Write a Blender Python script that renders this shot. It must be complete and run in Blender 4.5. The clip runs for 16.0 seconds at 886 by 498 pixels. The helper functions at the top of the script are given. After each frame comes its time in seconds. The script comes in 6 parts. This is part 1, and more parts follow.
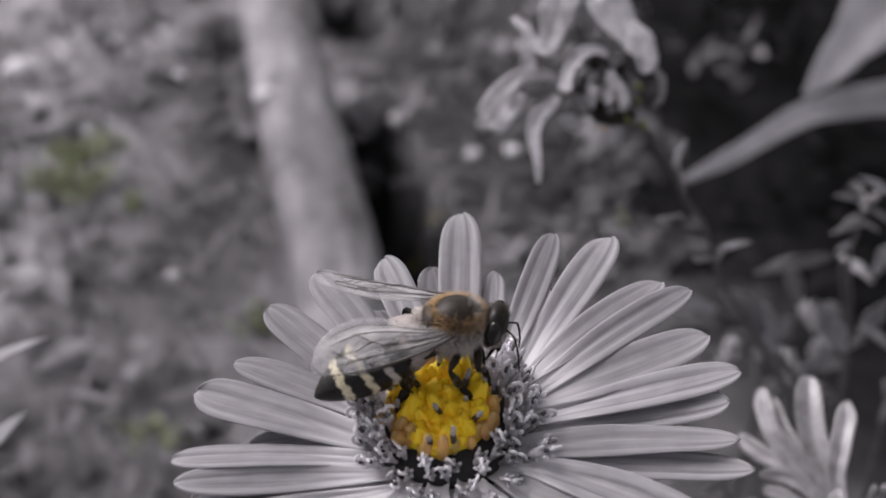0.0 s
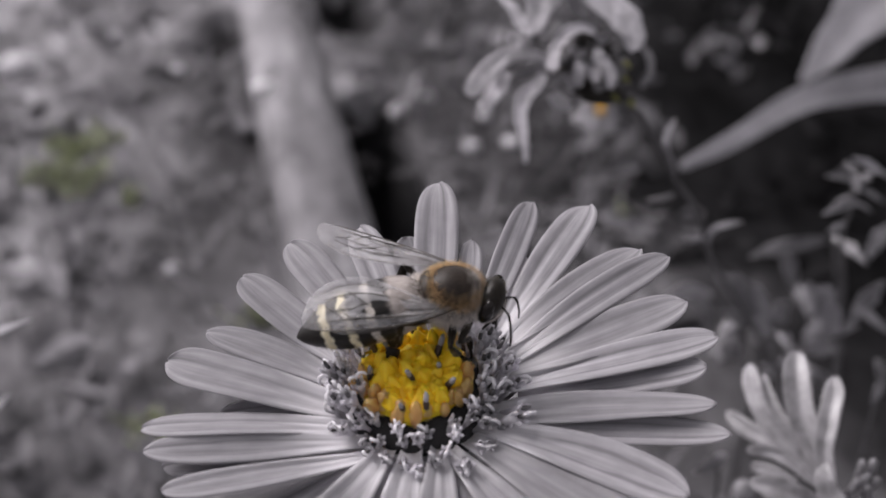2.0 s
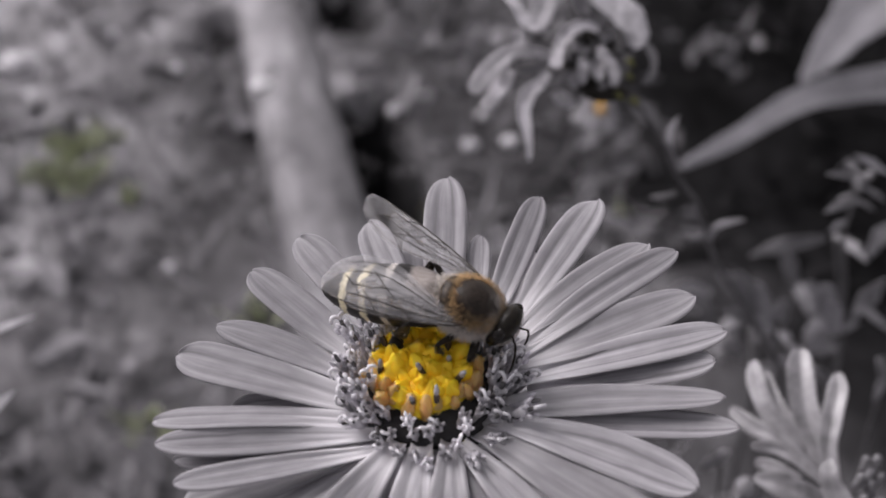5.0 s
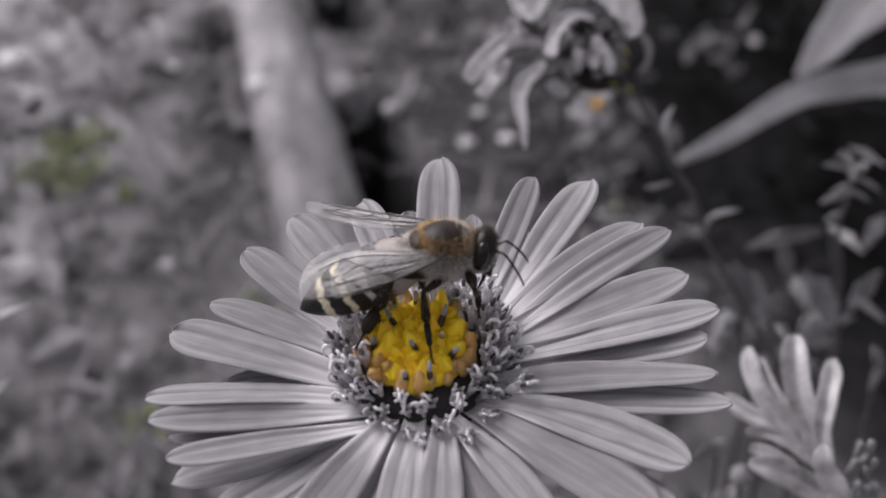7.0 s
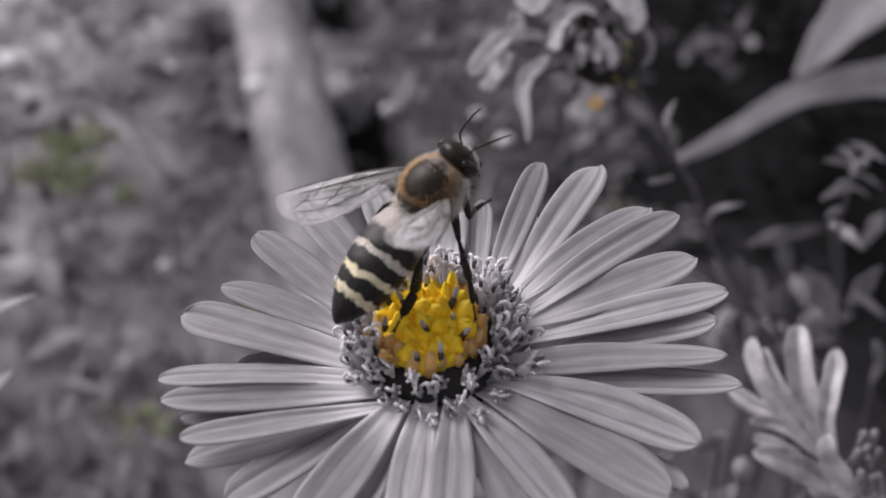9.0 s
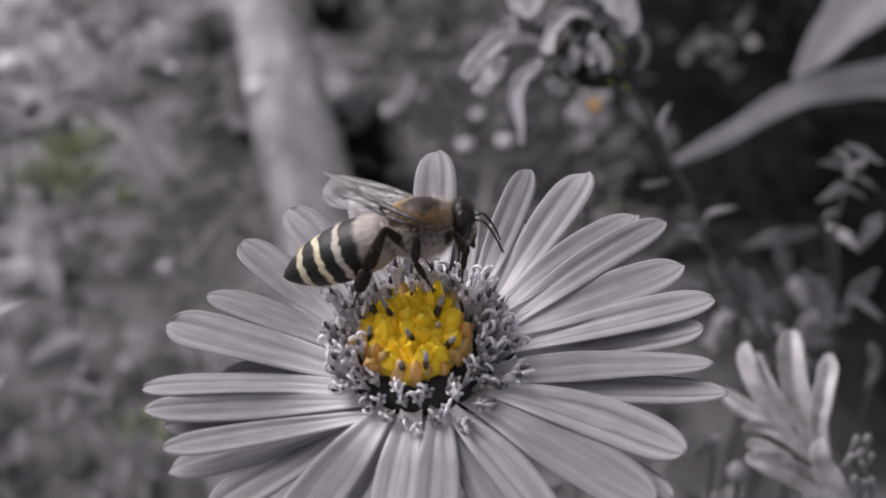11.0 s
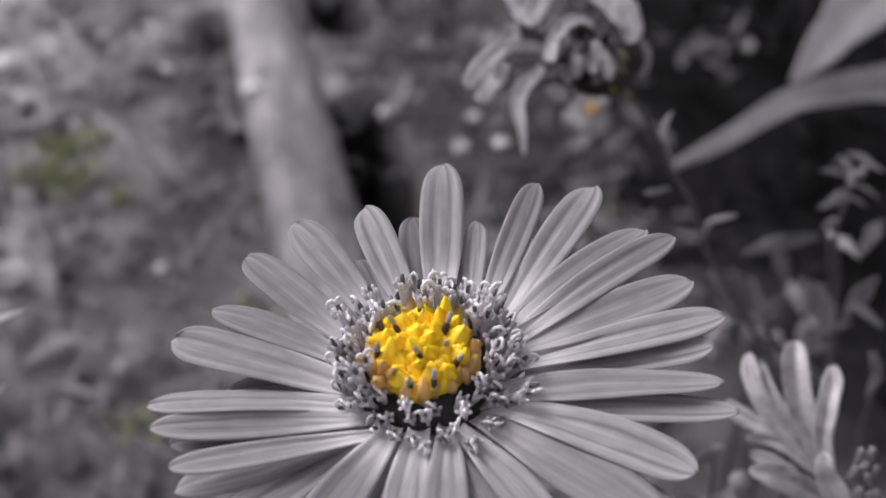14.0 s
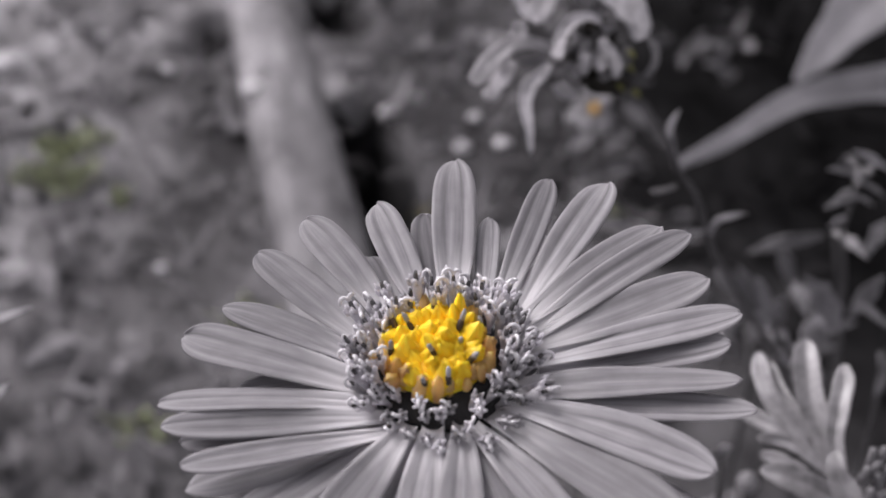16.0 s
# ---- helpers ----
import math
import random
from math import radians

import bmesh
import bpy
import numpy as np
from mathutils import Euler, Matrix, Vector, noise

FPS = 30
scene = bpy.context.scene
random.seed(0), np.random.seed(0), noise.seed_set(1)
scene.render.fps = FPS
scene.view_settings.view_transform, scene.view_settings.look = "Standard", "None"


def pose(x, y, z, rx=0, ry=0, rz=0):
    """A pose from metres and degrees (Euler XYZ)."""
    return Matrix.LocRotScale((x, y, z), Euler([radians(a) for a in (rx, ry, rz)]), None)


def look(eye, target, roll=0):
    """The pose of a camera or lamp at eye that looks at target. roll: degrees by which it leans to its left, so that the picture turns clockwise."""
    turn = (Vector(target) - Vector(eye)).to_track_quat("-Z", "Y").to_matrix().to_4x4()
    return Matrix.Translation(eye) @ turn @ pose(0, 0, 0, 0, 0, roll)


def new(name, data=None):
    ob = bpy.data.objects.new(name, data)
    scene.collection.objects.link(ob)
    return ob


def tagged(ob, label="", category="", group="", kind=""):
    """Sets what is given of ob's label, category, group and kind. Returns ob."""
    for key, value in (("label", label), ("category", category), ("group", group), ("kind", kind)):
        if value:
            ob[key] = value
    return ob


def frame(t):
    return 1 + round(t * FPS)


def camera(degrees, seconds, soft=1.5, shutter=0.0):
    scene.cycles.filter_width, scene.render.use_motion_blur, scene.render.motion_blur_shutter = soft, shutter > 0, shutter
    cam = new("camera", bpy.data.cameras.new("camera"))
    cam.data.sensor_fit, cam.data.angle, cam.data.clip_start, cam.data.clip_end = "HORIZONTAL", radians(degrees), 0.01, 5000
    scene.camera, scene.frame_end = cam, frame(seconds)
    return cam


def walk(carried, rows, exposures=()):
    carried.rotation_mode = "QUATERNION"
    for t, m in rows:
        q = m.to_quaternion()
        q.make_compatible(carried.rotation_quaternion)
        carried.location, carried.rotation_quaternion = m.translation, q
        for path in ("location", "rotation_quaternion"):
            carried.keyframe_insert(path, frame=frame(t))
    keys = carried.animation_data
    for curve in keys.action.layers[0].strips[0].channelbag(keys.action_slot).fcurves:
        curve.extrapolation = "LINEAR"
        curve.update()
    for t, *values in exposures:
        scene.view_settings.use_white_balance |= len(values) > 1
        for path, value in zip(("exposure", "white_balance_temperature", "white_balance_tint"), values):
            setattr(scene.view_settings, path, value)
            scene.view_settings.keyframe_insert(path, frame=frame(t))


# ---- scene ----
# ---- camera and its way ----
cam = camera(40, 16.0, soft=1.5, shutter=0.5)
cam.data.dof.use_dof = True
cam.data.dof.focus_distance = 0.0765
cam.data.dof.aperture_fstop = 43
walk(cam, [
    (0.0, pose(-0.00046, -0.05916, 0.34365, 60.055, -0.119, 0.571)),
    (0.5, pose(-0.00012, -0.05865, 0.34328, 59.956, -0.013, 0.596)),
    (1.0, pose(-0.00002, -0.05866, 0.34275, 59.849, -0.098, 0.557)),
    (1.5, pose(0.00061, -0.05918, 0.34227, 59.841, 0.100, 0.439)),
    (2.0, pose(0.00124, -0.05929, 0.34175, 59.806, 0.281, 0.426)),
    (2.5, pose(0.00052, -0.05958, 0.34131, 59.811, -0.032, 0.431)),
    (3.0, pose(0.00022, -0.05973, 0.34140, 59.820, -0.011, 0.412)),
    (3.5, pose(0.00029, -0.05975, 0.34161, 59.808, 0.115, 0.394)),
    (4.0, pose(0.00023, -0.05967, 0.34162, 59.807, 0.158, 0.394)),
    (6.5, pose(0.00104, -0.06008, 0.34125, 59.769, 0.185, 0.287)),
    (7.0, pose(0.00077, -0.06044, 0.34049, 59.782, 0.146, 0.235)),
    (7.5, pose(0.00054, -0.06094, 0.33981, 59.786, 0.146, 0.182)),
    (8.0, pose(-0.00002, -0.06125, 0.33955, 59.809, -0.039, 0.160)),
    (8.5, pose(0.00021, -0.06116, 0.33959, 59.862, 0.173, 0.134)),
    (9.0, pose(-0.00008, -0.06139, 0.33965, 59.910, -0.004, 0.124)),
    (11.5, pose(0.00103, -0.06069, 0.34000, 59.940, 0.201, 0.137)),
    (12.0, pose(0.00080, -0.06030, 0.33984, 59.927, -0.048, 0.114)),
    (12.5, pose(0.00030, -0.06057, 0.33996, 59.976, -0.233, 0.104)),
    (13.0, pose(-0.00009, -0.06009, 0.34021, 59.921, -0.224, 0.036)),
    (13.5, pose(-0.00028, -0.05946, 0.34057, 59.856, -0.343, -0.017)),
    (14.0, pose(0.00012, -0.05996, 0.34041, 59.968, -0.094, 0.006)),
    (14.5, pose(-0.00000, -0.06000, 0.34000, 60.000, -0.000, 0.000)),
    (15.0, pose(-0.00039, -0.05925, 0.33966, 59.898, 0.089, -0.126)),
    (15.5, pose(-0.00028, -0.05936, 0.33947, 59.953, 0.077, 0.011)),
    (16.0, pose(-0.00073, -0.05928, 0.33971, 59.997, -0.148, 0.005)),
], exposures=[(0.0, 0.52, 6500, 18), (16.0, 0.48, 6500, 18)])

# ---- world and light: a bright overcast sky, soft sun from above ----
world = bpy.data.worlds.new("overcast_sky")
scene.world = world
world.use_nodes = True
wn, wl = world.node_tree.nodes, world.node_tree.links
sky = wn.new("ShaderNodeTexSky")
sky.sky_type, sky.sun_disc = "NISHITA", False
sky.sun_elevation, sky.sun_rotation = radians(48), radians(-58)
sky.air_density, sky.dust_density = 1.0, 4.0
grey = wn.new("ShaderNodeHueSaturation")
grey.inputs["Saturation"].default_value = 0.06
wl.new(sky.outputs[0], grey.inputs["Color"])
wl.new(grey.outputs[0], wn["Background"].inputs["Color"])
wn["Background"].inputs["Strength"].default_value = 0.098
sun = new("sun", bpy.data.lights.new("sun", "SUN"))
sun.data.energy, sun.data.angle, sun.data.color = 1.9, radians(36), (1.0, 0.98, 0.96)
sun.matrix_basis = look((-0.80, 0.50, 1.05), (0, 0, 0))

MM = 0.001


# ---- materials ----
def nodes_of(name):
    m = bpy.data.materials.new(name)
    m.use_nodes = True
    nt = m.node_tree
    return m, nt, nt.nodes, nt.links, nt.nodes["Principled BSDF"]


def ramp(nt, src, stops):
    r = nt.nodes.new("ShaderNodeValToRGB")
    while len(r.color_ramp.elements) < len(stops):
        r.color_ramp.elements.new(0.5)
    for e, (p, c) in zip(r.color_ramp.elements, stops):
        e.position, e.color = p, (*c, 1)
    nt.links.new(src, r.inputs[0])
    return r


def noise_tex(nt, scale, detail=4.0, rough=0.6, stretch=None, coords="Object"):
    tc = nt.nodes.new("ShaderNodeTexCoord")
    n = nt.nodes.new("ShaderNodeTexNoise")
    n.inputs["Scale"].default_value, n.inputs["Detail"].default_value = scale, detail
    n.inputs["Roughness"].default_value = rough
    src = tc.outputs[coords]
    if stretch:
        mp = nt.nodes.new("ShaderNodeMapping")
        mp.inputs["Scale"].default_value = stretch
        nt.links.new(src, mp.inputs["Vector"])
        src = mp.outputs[0]
    nt.links.new(src, n.inputs["Vector"])
    return n


def bump(nt, bsdf, src, strength, distance):
    b = nt.nodes.new("ShaderNodeBump")
    b.inputs["Strength"].default_value, b.inputs["Distance"].default_value = strength, distance
    nt.links.new(src, b.inputs["Height"])
    nt.links.new(b.outputs[0], bsdf.inputs["Normal"])


def varied(name, dark, light, scale, rough=0.7, fine=None, bumpy=0.3, dist=0.0002, spread=0.0, source="Object", through_light=0.0, spec=0.5):
    """Two colours mixed by coarse and fine noise; spread: how far single objects ("Object") or islands ("Island") differ in brightness."""
    m, nt, ns, lk, bs = nodes_of(name)
    a = noise_tex(nt, scale, 5.0)
    b = noise_tex(nt, fine or scale * 6, 3.0)
    mix = ns.new("ShaderNodeMix")
    mix.inputs[0].default_value = 0.4
    lk.new(a.outputs[0], mix.inputs[2]), lk.new(b.outputs[0], mix.inputs[3])
    r = ramp(nt, mix.outputs[0], [(0.32, dark), (0.68, light)])
    colour = r.outputs[0]
    if spread:
        rnd = ns.new("ShaderNodeObjectInfo").outputs["Random"] if source == "Object" else ns.new("ShaderNodeNewGeometry").outputs["Random Per Island"]
        mr = ns.new("ShaderNodeMapRange")
        mr.inputs[3].default_value, mr.inputs[4].default_value = 1 - spread, 1 + spread
        lk.new(rnd, mr.inputs[0])
        hs = ns.new("ShaderNodeHueSaturation")
        lk.new(mr.outputs[0], hs.inputs["Value"]), lk.new(colour, hs.inputs["Color"])
        colour = hs.outputs[0]
    lk.new(colour, bs.inputs["Base Color"])
    bs.inputs["Roughness"].default_value = rough
    bs.inputs["Specular IOR Level"].default_value = spec
    if bumpy:
        bump(nt, bs, b.outputs[0], bumpy, dist)
    if through_light:
        tr = ns.new("ShaderNodeBsdfTranslucent")
        lk.new(colour, tr.inputs[0])
        mx = ns.new("ShaderNodeMixShader")
        mx.inputs[0].default_value = through_light
        lk.new(bs.outputs[0], mx.inputs[1]), lk.new(tr.outputs[0], mx.inputs[2])
        lk.new(mx.outputs[0], ns["Material Output"].inputs["Surface"])
    return m


def petal_material(name, dark, light, rough=0.55, see_through=0.32, claw_white=0.8):
    """Fine veins that run along the petal (UV: x along, y across)."""
    m, nt, ns, lk, bs = nodes_of(name)
    a = noise_tex(nt, 1.0, 2.5, 0.5, (1.2, 5, 1), "UV")
    b = noise_tex(nt, 1.0, 3.0, 0.5, (3, 34, 1), "UV")
    c = noise_tex(nt, 900, 3.0)
    add = ns.new("ShaderNodeMix")
    add.inputs[0].default_value = 0.05
    lk.new(a.outputs[0], add.inputs[2]), lk.new(b.outputs[0], add.inputs[3])
    add2 = ns.new("ShaderNodeMix")
    add2.inputs[0].default_value = 0.15
    lk.new(add.outputs[0], add2.inputs[2]), lk.new(c.outputs[0], add2.inputs[3])
    tc = ns.new("ShaderNodeTexCoord")
    sep = ns.new("ShaderNodeSeparateXYZ")
    lk.new(tc.outputs["UV"], sep.inputs[0])
    wob = noise_tex(nt, 1.0, 2.0, 0.5, (2.5, 2, 1), "UV")

    def math_node(op, p, q):
        n = ns.new("ShaderNodeMath")
        n.operation = op
        for k, v in enumerate((p, q)):
            if isinstance(v, (int, float)):
                n.inputs[k].default_value = v
            else:
                lk.new(v, n.inputs[k])
        return n.outputs[0]
    off = math_node("ABSOLUTE", math_node("SUBTRACT", math_node("ADD", sep.outputs["Y"], math_node("MULTIPLY", math_node("SUBTRACT", wob.outputs[0], 0.5), 0.22)), 0.5), 0)
    line = ns.new("ShaderNodeMapRange")
    line.interpolation_type = "SMOOTHSTEP"
    line.inputs[1].default_value, line.inputs[2].default_value = 0.06, 0.0
    line.inputs[3].default_value, line.inputs[4].default_value = 0.0, 0.20
    lk.new(math_node("ABSOLUTE", math_node("SUBTRACT", off, 0.19), 0), line.inputs[0])
    info = ns.new("ShaderNodeObjectInfo")
    veined = math_node("SUBTRACT", add2.outputs[0], math_node("MULTIPLY", line.outputs[0], info.outputs["Random"]))
    r = ramp(nt, veined, [(0.28, dark), (0.5, [(p + q) / 2 for p, q in zip(dark, light)]), (0.70, light)])
    mr = ns.new("ShaderNodeMapRange")
    mr.inputs[3].default_value, mr.inputs[4].default_value = 0.82, 1.1
    lk.new(info.outputs["Random"], mr.inputs[0])
    # the petal's claw is whiter than its blade, with backlight painted in too
    claw = ns.new("ShaderNodeMapRange")
    claw.interpolation_type = "SMOOTHSTEP"
    claw.inputs[1].default_value, claw.inputs[2].default_value = 0.30, 0.06
    claw.inputs[4].default_value = claw_white
    lk.new(math_node("ADD", sep.outputs["X"], math_node("MULTIPLY", math_node("SUBTRACT", a.outputs[0], 0.5), 0.5)), claw.inputs[0])
    base = ns.new("ShaderNodeMix")
    base.data_type = "RGBA"
    base.inputs[7].default_value = (0.88, 0.865, 0.89, 1)
    lk.new(claw.outputs[0], base.inputs[0]), lk.new(r.outputs[0], base.inputs[6])
    hs = ns.new("ShaderNodeHueSaturation")
    lk.new(mr.outputs[0], hs.inputs["Value"]), lk.new(base.outputs[2], hs.inputs["Color"])
    lk.new(hs.outputs[0], bs.inputs["Base Color"])
    bs.inputs["Roughness"].default_value = rough
    bs.inputs["Specular IOR Level"].default_value = 0.3
    bump(nt, bs, a.outputs[0], 0.15, 0.0001)
    tr = ns.new("ShaderNodeBsdfTranslucent")
    lk.new(hs.outputs[0], tr.inputs[0])
    mx = ns.new("ShaderNodeMixShader")
    mx.inputs[0].default_value = see_through
    lk.new(bs.outputs[0], mx.inputs[1]), lk.new(tr.outputs[0], mx.inputs[2])
    lk.new(mx.outputs[0], ns["Material Output"].inputs["Surface"])
    return m


def abdomen_material():
    """Black plates with soft, broken bands of pale hair across them (object x runs towards the waist)."""
    m, nt, ns, lk, bs = nodes_of("banded_abdomen")
    tc = ns.new("ShaderNodeTexCoord")
    sep = ns.new("ShaderNodeSeparateXYZ")
    lk.new(tc.outputs["Object"], sep.inputs[0])
    wob, rag, fine = noise_tex(nt, 520, 3.0), noise_tex(nt, 1500, 4.0, 0.7, (0.5, 1, 1)), noise_tex(nt, 5200, 3.0, 0.7, (0.25, 1, 1))

    def calc(op, p, q, r=None):
        n = ns.new("ShaderNodeMath")
        n.operation = op
        for k, v in enumerate((p, q, r)):
            if isinstance(v, (int, float)):
                n.inputs[k].default_value = v
            elif v is not None:
                lk.new(v, n.inputs[k])
        return n.outputs[0]
    x = calc("MULTIPLY_ADD", calc("SUBTRACT", wob.outputs[0], 0.5), 0.0009, sep.outputs["X"])
    x = calc("MULTIPLY_ADD", calc("SUBTRACT", rag.outputs[0], 0.5), 0.0007, x)
    plates = ramp(nt, fine.outputs[0], [(0.35, (0.003, 0.0027, 0.0025)), (0.75, (0.020, 0.017, 0.015))])
    colour = plates.outputs[0]
    for centre, half, tint, most in ((-0.05, 0.34, (0.52, 0.455, 0.39), 0.9), (-1.42, 0.86, (0.42, 0.375, 0.35), 0.85), (-3.47, 0.22, (0.62, 0.575, 0.52), 0.85), (-4.86, 0.25, (0.80, 0.73, 0.52), 0.95), (-6.24, 0.25, (0.84, 0.77, 0.57), 0.95)):
        band = ns.new("ShaderNodeMapRange")
        band.interpolation_type = "SMOOTHSTEP"
        band.inputs[1].default_value, band.inputs[2].default_value = half * 1.25 * MM, half * 0.55 * MM
        band.inputs[4].default_value = most
        lk.new(calc("ABSOLUTE", calc("SUBTRACT", x, centre * MM), 0), band.inputs[0])
        broken = calc("MULTIPLY", band.outputs[0], calc("MULTIPLY_ADD", fine.outputs[0], 1.1, 0.35))
        mx = ns.new("ShaderNodeMix")
        mx.data_type = "RGBA"
        mx.clamp_factor = True
        mx.inputs[7].default_value = (*tint, 1)
        lk.new(broken, mx.inputs[0]), lk.new(colour, mx.inputs[6])
        colour = mx.outputs[2]
    lk.new(colour, bs.inputs["Base Color"])
    bs.inputs["Roughness"].default_value = 0.45
    bs.inputs["Specular IOR Level"].default_value = 0.3
    bump(nt, bs, fine.outputs[0], 0.5, 0.0001)
    return m


def bark_material():
    """Bleached wood with streaks along the log and darker weathered patches."""
    m, nt, ns, lk, bs = nodes_of("weathered_wood")
    streak, patch, fine = noise_tex(nt, 60, 4.0, 0.55, (1, 0.16, 1)), noise_tex(nt, 14, 4.0, 0.6, (1, 0.6, 1)), noise_tex(nt, 160, 4.0, 0.6, (1, 0.4, 1))
    one, two = ns.new("ShaderNodeMix"), ns.new("ShaderNodeMix")
    one.inputs[0].default_value, two.inputs[0].default_value = 0.5, 0.25
    lk.new(streak.outputs[0], one.inputs[2]), lk.new(patch.outputs[0], one.inputs[3])
    lk.new(one.outputs[0], two.inputs[2]), lk.new(fine.outputs[0], two.inputs[3])
    r = ramp(nt, two.outputs[0], [(0.36, (0.085, 0.083, 0.088)), (0.52, (0.235, 0.23, 0.241)), (0.66, (0.46, 0.45, 0.4715))])
    lk.new(r.outputs[0], bs.inputs["Base Color"])
    bs.inputs["Roughness"].default_value = 0.85
    bs.inputs["Specular IOR Level"].default_value = 0.08
    bump(nt, bs, two.outputs[0], 0.6, 0.004)
    return m


def membrane_material():
    """Thin clear wing: mostly see-through, with a milky sheen."""
    m, nt, ns, lk, bs = nodes_of("wing_membrane")
    n = noise_tex(nt, 520, 4.0, 0.6, (0.4, 1, 1))
    r = ramp(nt, n.outputs[0], [(0.3, (0.70, 0.69, 0.71)), (0.7, (0.95, 0.94, 0.95))])
    lk.new(r.outputs[0], bs.inputs["Base Color"])
    bs.inputs["Roughness"].default_value = 0.25
    bump(nt, bs, n.outputs[0], 0.7, 0.0003)
    tl = ns.new("ShaderNodeBsdfTranslucent")
    lk.new(r.outputs[0], tl.inputs[0])
    milky = ns.new("ShaderNodeMixShader")
    milky.inputs[0].default_value = 0.5
    lk.new(bs.outputs[0], milky.inputs[1]), lk.new(tl.outputs[0], milky.inputs[2])
    clear = ns.new("ShaderNodeBsdfTransparent")
    amount = ns.new("ShaderNodeMapRange")
    amount.inputs[1].default_value, amount.inputs[2].default_value = 0.35, 0.65
    amount.inputs[3].default_value, amount.inputs[4].default_value = 0.06, 0.40
    lk.new(n.outputs[0], amount.inputs[0])
    mx = ns.new("ShaderNodeMixShader")
    lk.new(amount.outputs[0], mx.inputs[0])
    lk.new(clear.outputs[0], mx.inputs[1]), lk.new(milky.outputs[0], mx.inputs[2])
    lk.new(mx.outputs[0], ns["Material Output"].inputs["Surface"])
    return m


PETAL = petal_material("lilac_grey_petal", (0.23, 0.2235, 0.238), (0.54, 0.527, 0.557))
PETAL_PALE = varied("pale_young_petal", (0.10, 0.0975, 0.103), (0.42, 0.41, 0.43), 190, 0.33, 700, 0.2, 0.0001, 0.12, "Object", 0.2)
PETAL_OLD = varied("withered_petal", (0.30, 0.2935, 0.3105), (0.74, 0.7225, 0.7575), 230, 0.6, 900, 0.3, 0.0002, 0.22, "Object", 0.3)
YELLOW = varied("yellow_bud", (1.0, 0.57, 0.008), (1.0, 0.73, 0.03), 600, 0.55, None, 0.2, 0.00005, 0.06, "Object", 0.0)
ORANGE = varied("orange_bud", (0.85, 0.54, 0.20), (1.0, 0.74, 0.36), 900, 0.5, None, 0.2, 0.00005, 0.15, "Object", 0.4)
for _m in (YELLOW, ORANGE):
    _b = _m.node_tree.nodes["Principled BSDF"]
    _b.inputs["Subsurface Weight"].default_value = 0.3
    _b.inputs["Subsurface Radius"].default_value = (1.0, 0.65, 0.1)
    _b.inputs["Subsurface Scale"].default_value = 0.0007
FLORET = varied("grey_floret", (0.50, 0.489, 0.514), (0.90, 0.881, 0.92), 1500, 0.7, None, 0.3, 0.00005, 0.3, "Object", 0.5)
FLORET_TIP = varied("pale_floret_tip", (0.56, 0.55, 0.575), (0.88, 0.862, 0.90), 1500, 0.5, None, 0.3, 0.00005, 0.25, "Object", 0.1)
ANTHER_TIP = varied("grey_anther_tip", (0.20, 0.196, 0.208), (0.46, 0.45, 0.475), 2500, 0.5, None, 0.3, 0.00005, 0.3)
ANTHER_GREY = varied("grey_anther", (0.03, 0.028, 0.029), (0.17, 0.164, 0.17), 1200, 0.6, None, 0.3, 0.00005, 0.5)
ANTHER = varied("dark_anther", (0.02, 0.013, 0.010), (0.09, 0.062, 0.052), 1200, 0.6, None, 0.3, 0.00005, 0.3)
HUSK = varied("dark_husk", (0.012, 0.011, 0.010), (0.05, 0.047, 0.042), 400, 0.8, None, 0.3, 0.0002, 0.0, "Object", 0.0, 0.1)
BRACT = varied("olive_bract", (0.09, 0.09, 0.02), (0.21, 0.21, 0.065), 300, 0.6, None, 0.3, 0.0002, 0.2, "Object", 0.2)
ORANGE_FAR = varied("orange_disc", (0.80, 0.40, 0.03), (1.0, 0.58, 0.07), 900, 0.6, None, 0.2, 0.0002, 0.0, "Object", 0.1)
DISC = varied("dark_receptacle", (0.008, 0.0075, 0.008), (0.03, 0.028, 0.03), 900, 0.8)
STEM = varied("grey_stem", (0.11, 0.1075, 0.114), (0.26, 0.254, 0.268), 500, 0.6, None, 0.3, 0.0002)
STEM_MID = varied("dull_grey_stem", (0.04, 0.039, 0.0415), (0.12, 0.117, 0.124), 500, 0.6, None, 0.3, 0.0002)
STEM_DARK = varied("dark_stem", (0.03, 0.0293, 0.031), (0.09, 0.088, 0.093), 500, 0.6, None, 0.3, 0.0002)
LEAF = varied("grey_leaf", (0.09, 0.088, 0.094), (0.30, 0.293, 0.31), 260, 0.55, None, 0.4, 0.0003, 0.3, "Object", 0.15)
LEAF_MID = varied("mid_grey_leaf", (0.17, 0.166, 0.1765), (0.46, 0.45, 0.475), 260, 0.55, None, 0.4, 0.0003, 0.3, "Object", 0.3)
LEAF_PALE = varied("pale_leaf", (0.15, 0.147, 0.1555), (0.40, 0.3915, 0.4125), 45, 0.55, 260, 0.4, 0.0005, 0.1, "Object", 0.25)
LEAF_BROAD = varied("broad_pale_leaf", (0.36, 0.3525, 0.373), (0.64, 0.626, 0.66), 45, 0.5, 260, 0.4, 0.0005, 0.1, "Object", 0.25)
# near-black, so the low leaves of the bed carry shade in their colour
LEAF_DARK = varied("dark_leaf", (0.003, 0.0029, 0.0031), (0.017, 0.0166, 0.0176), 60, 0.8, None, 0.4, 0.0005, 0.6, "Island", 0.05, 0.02)
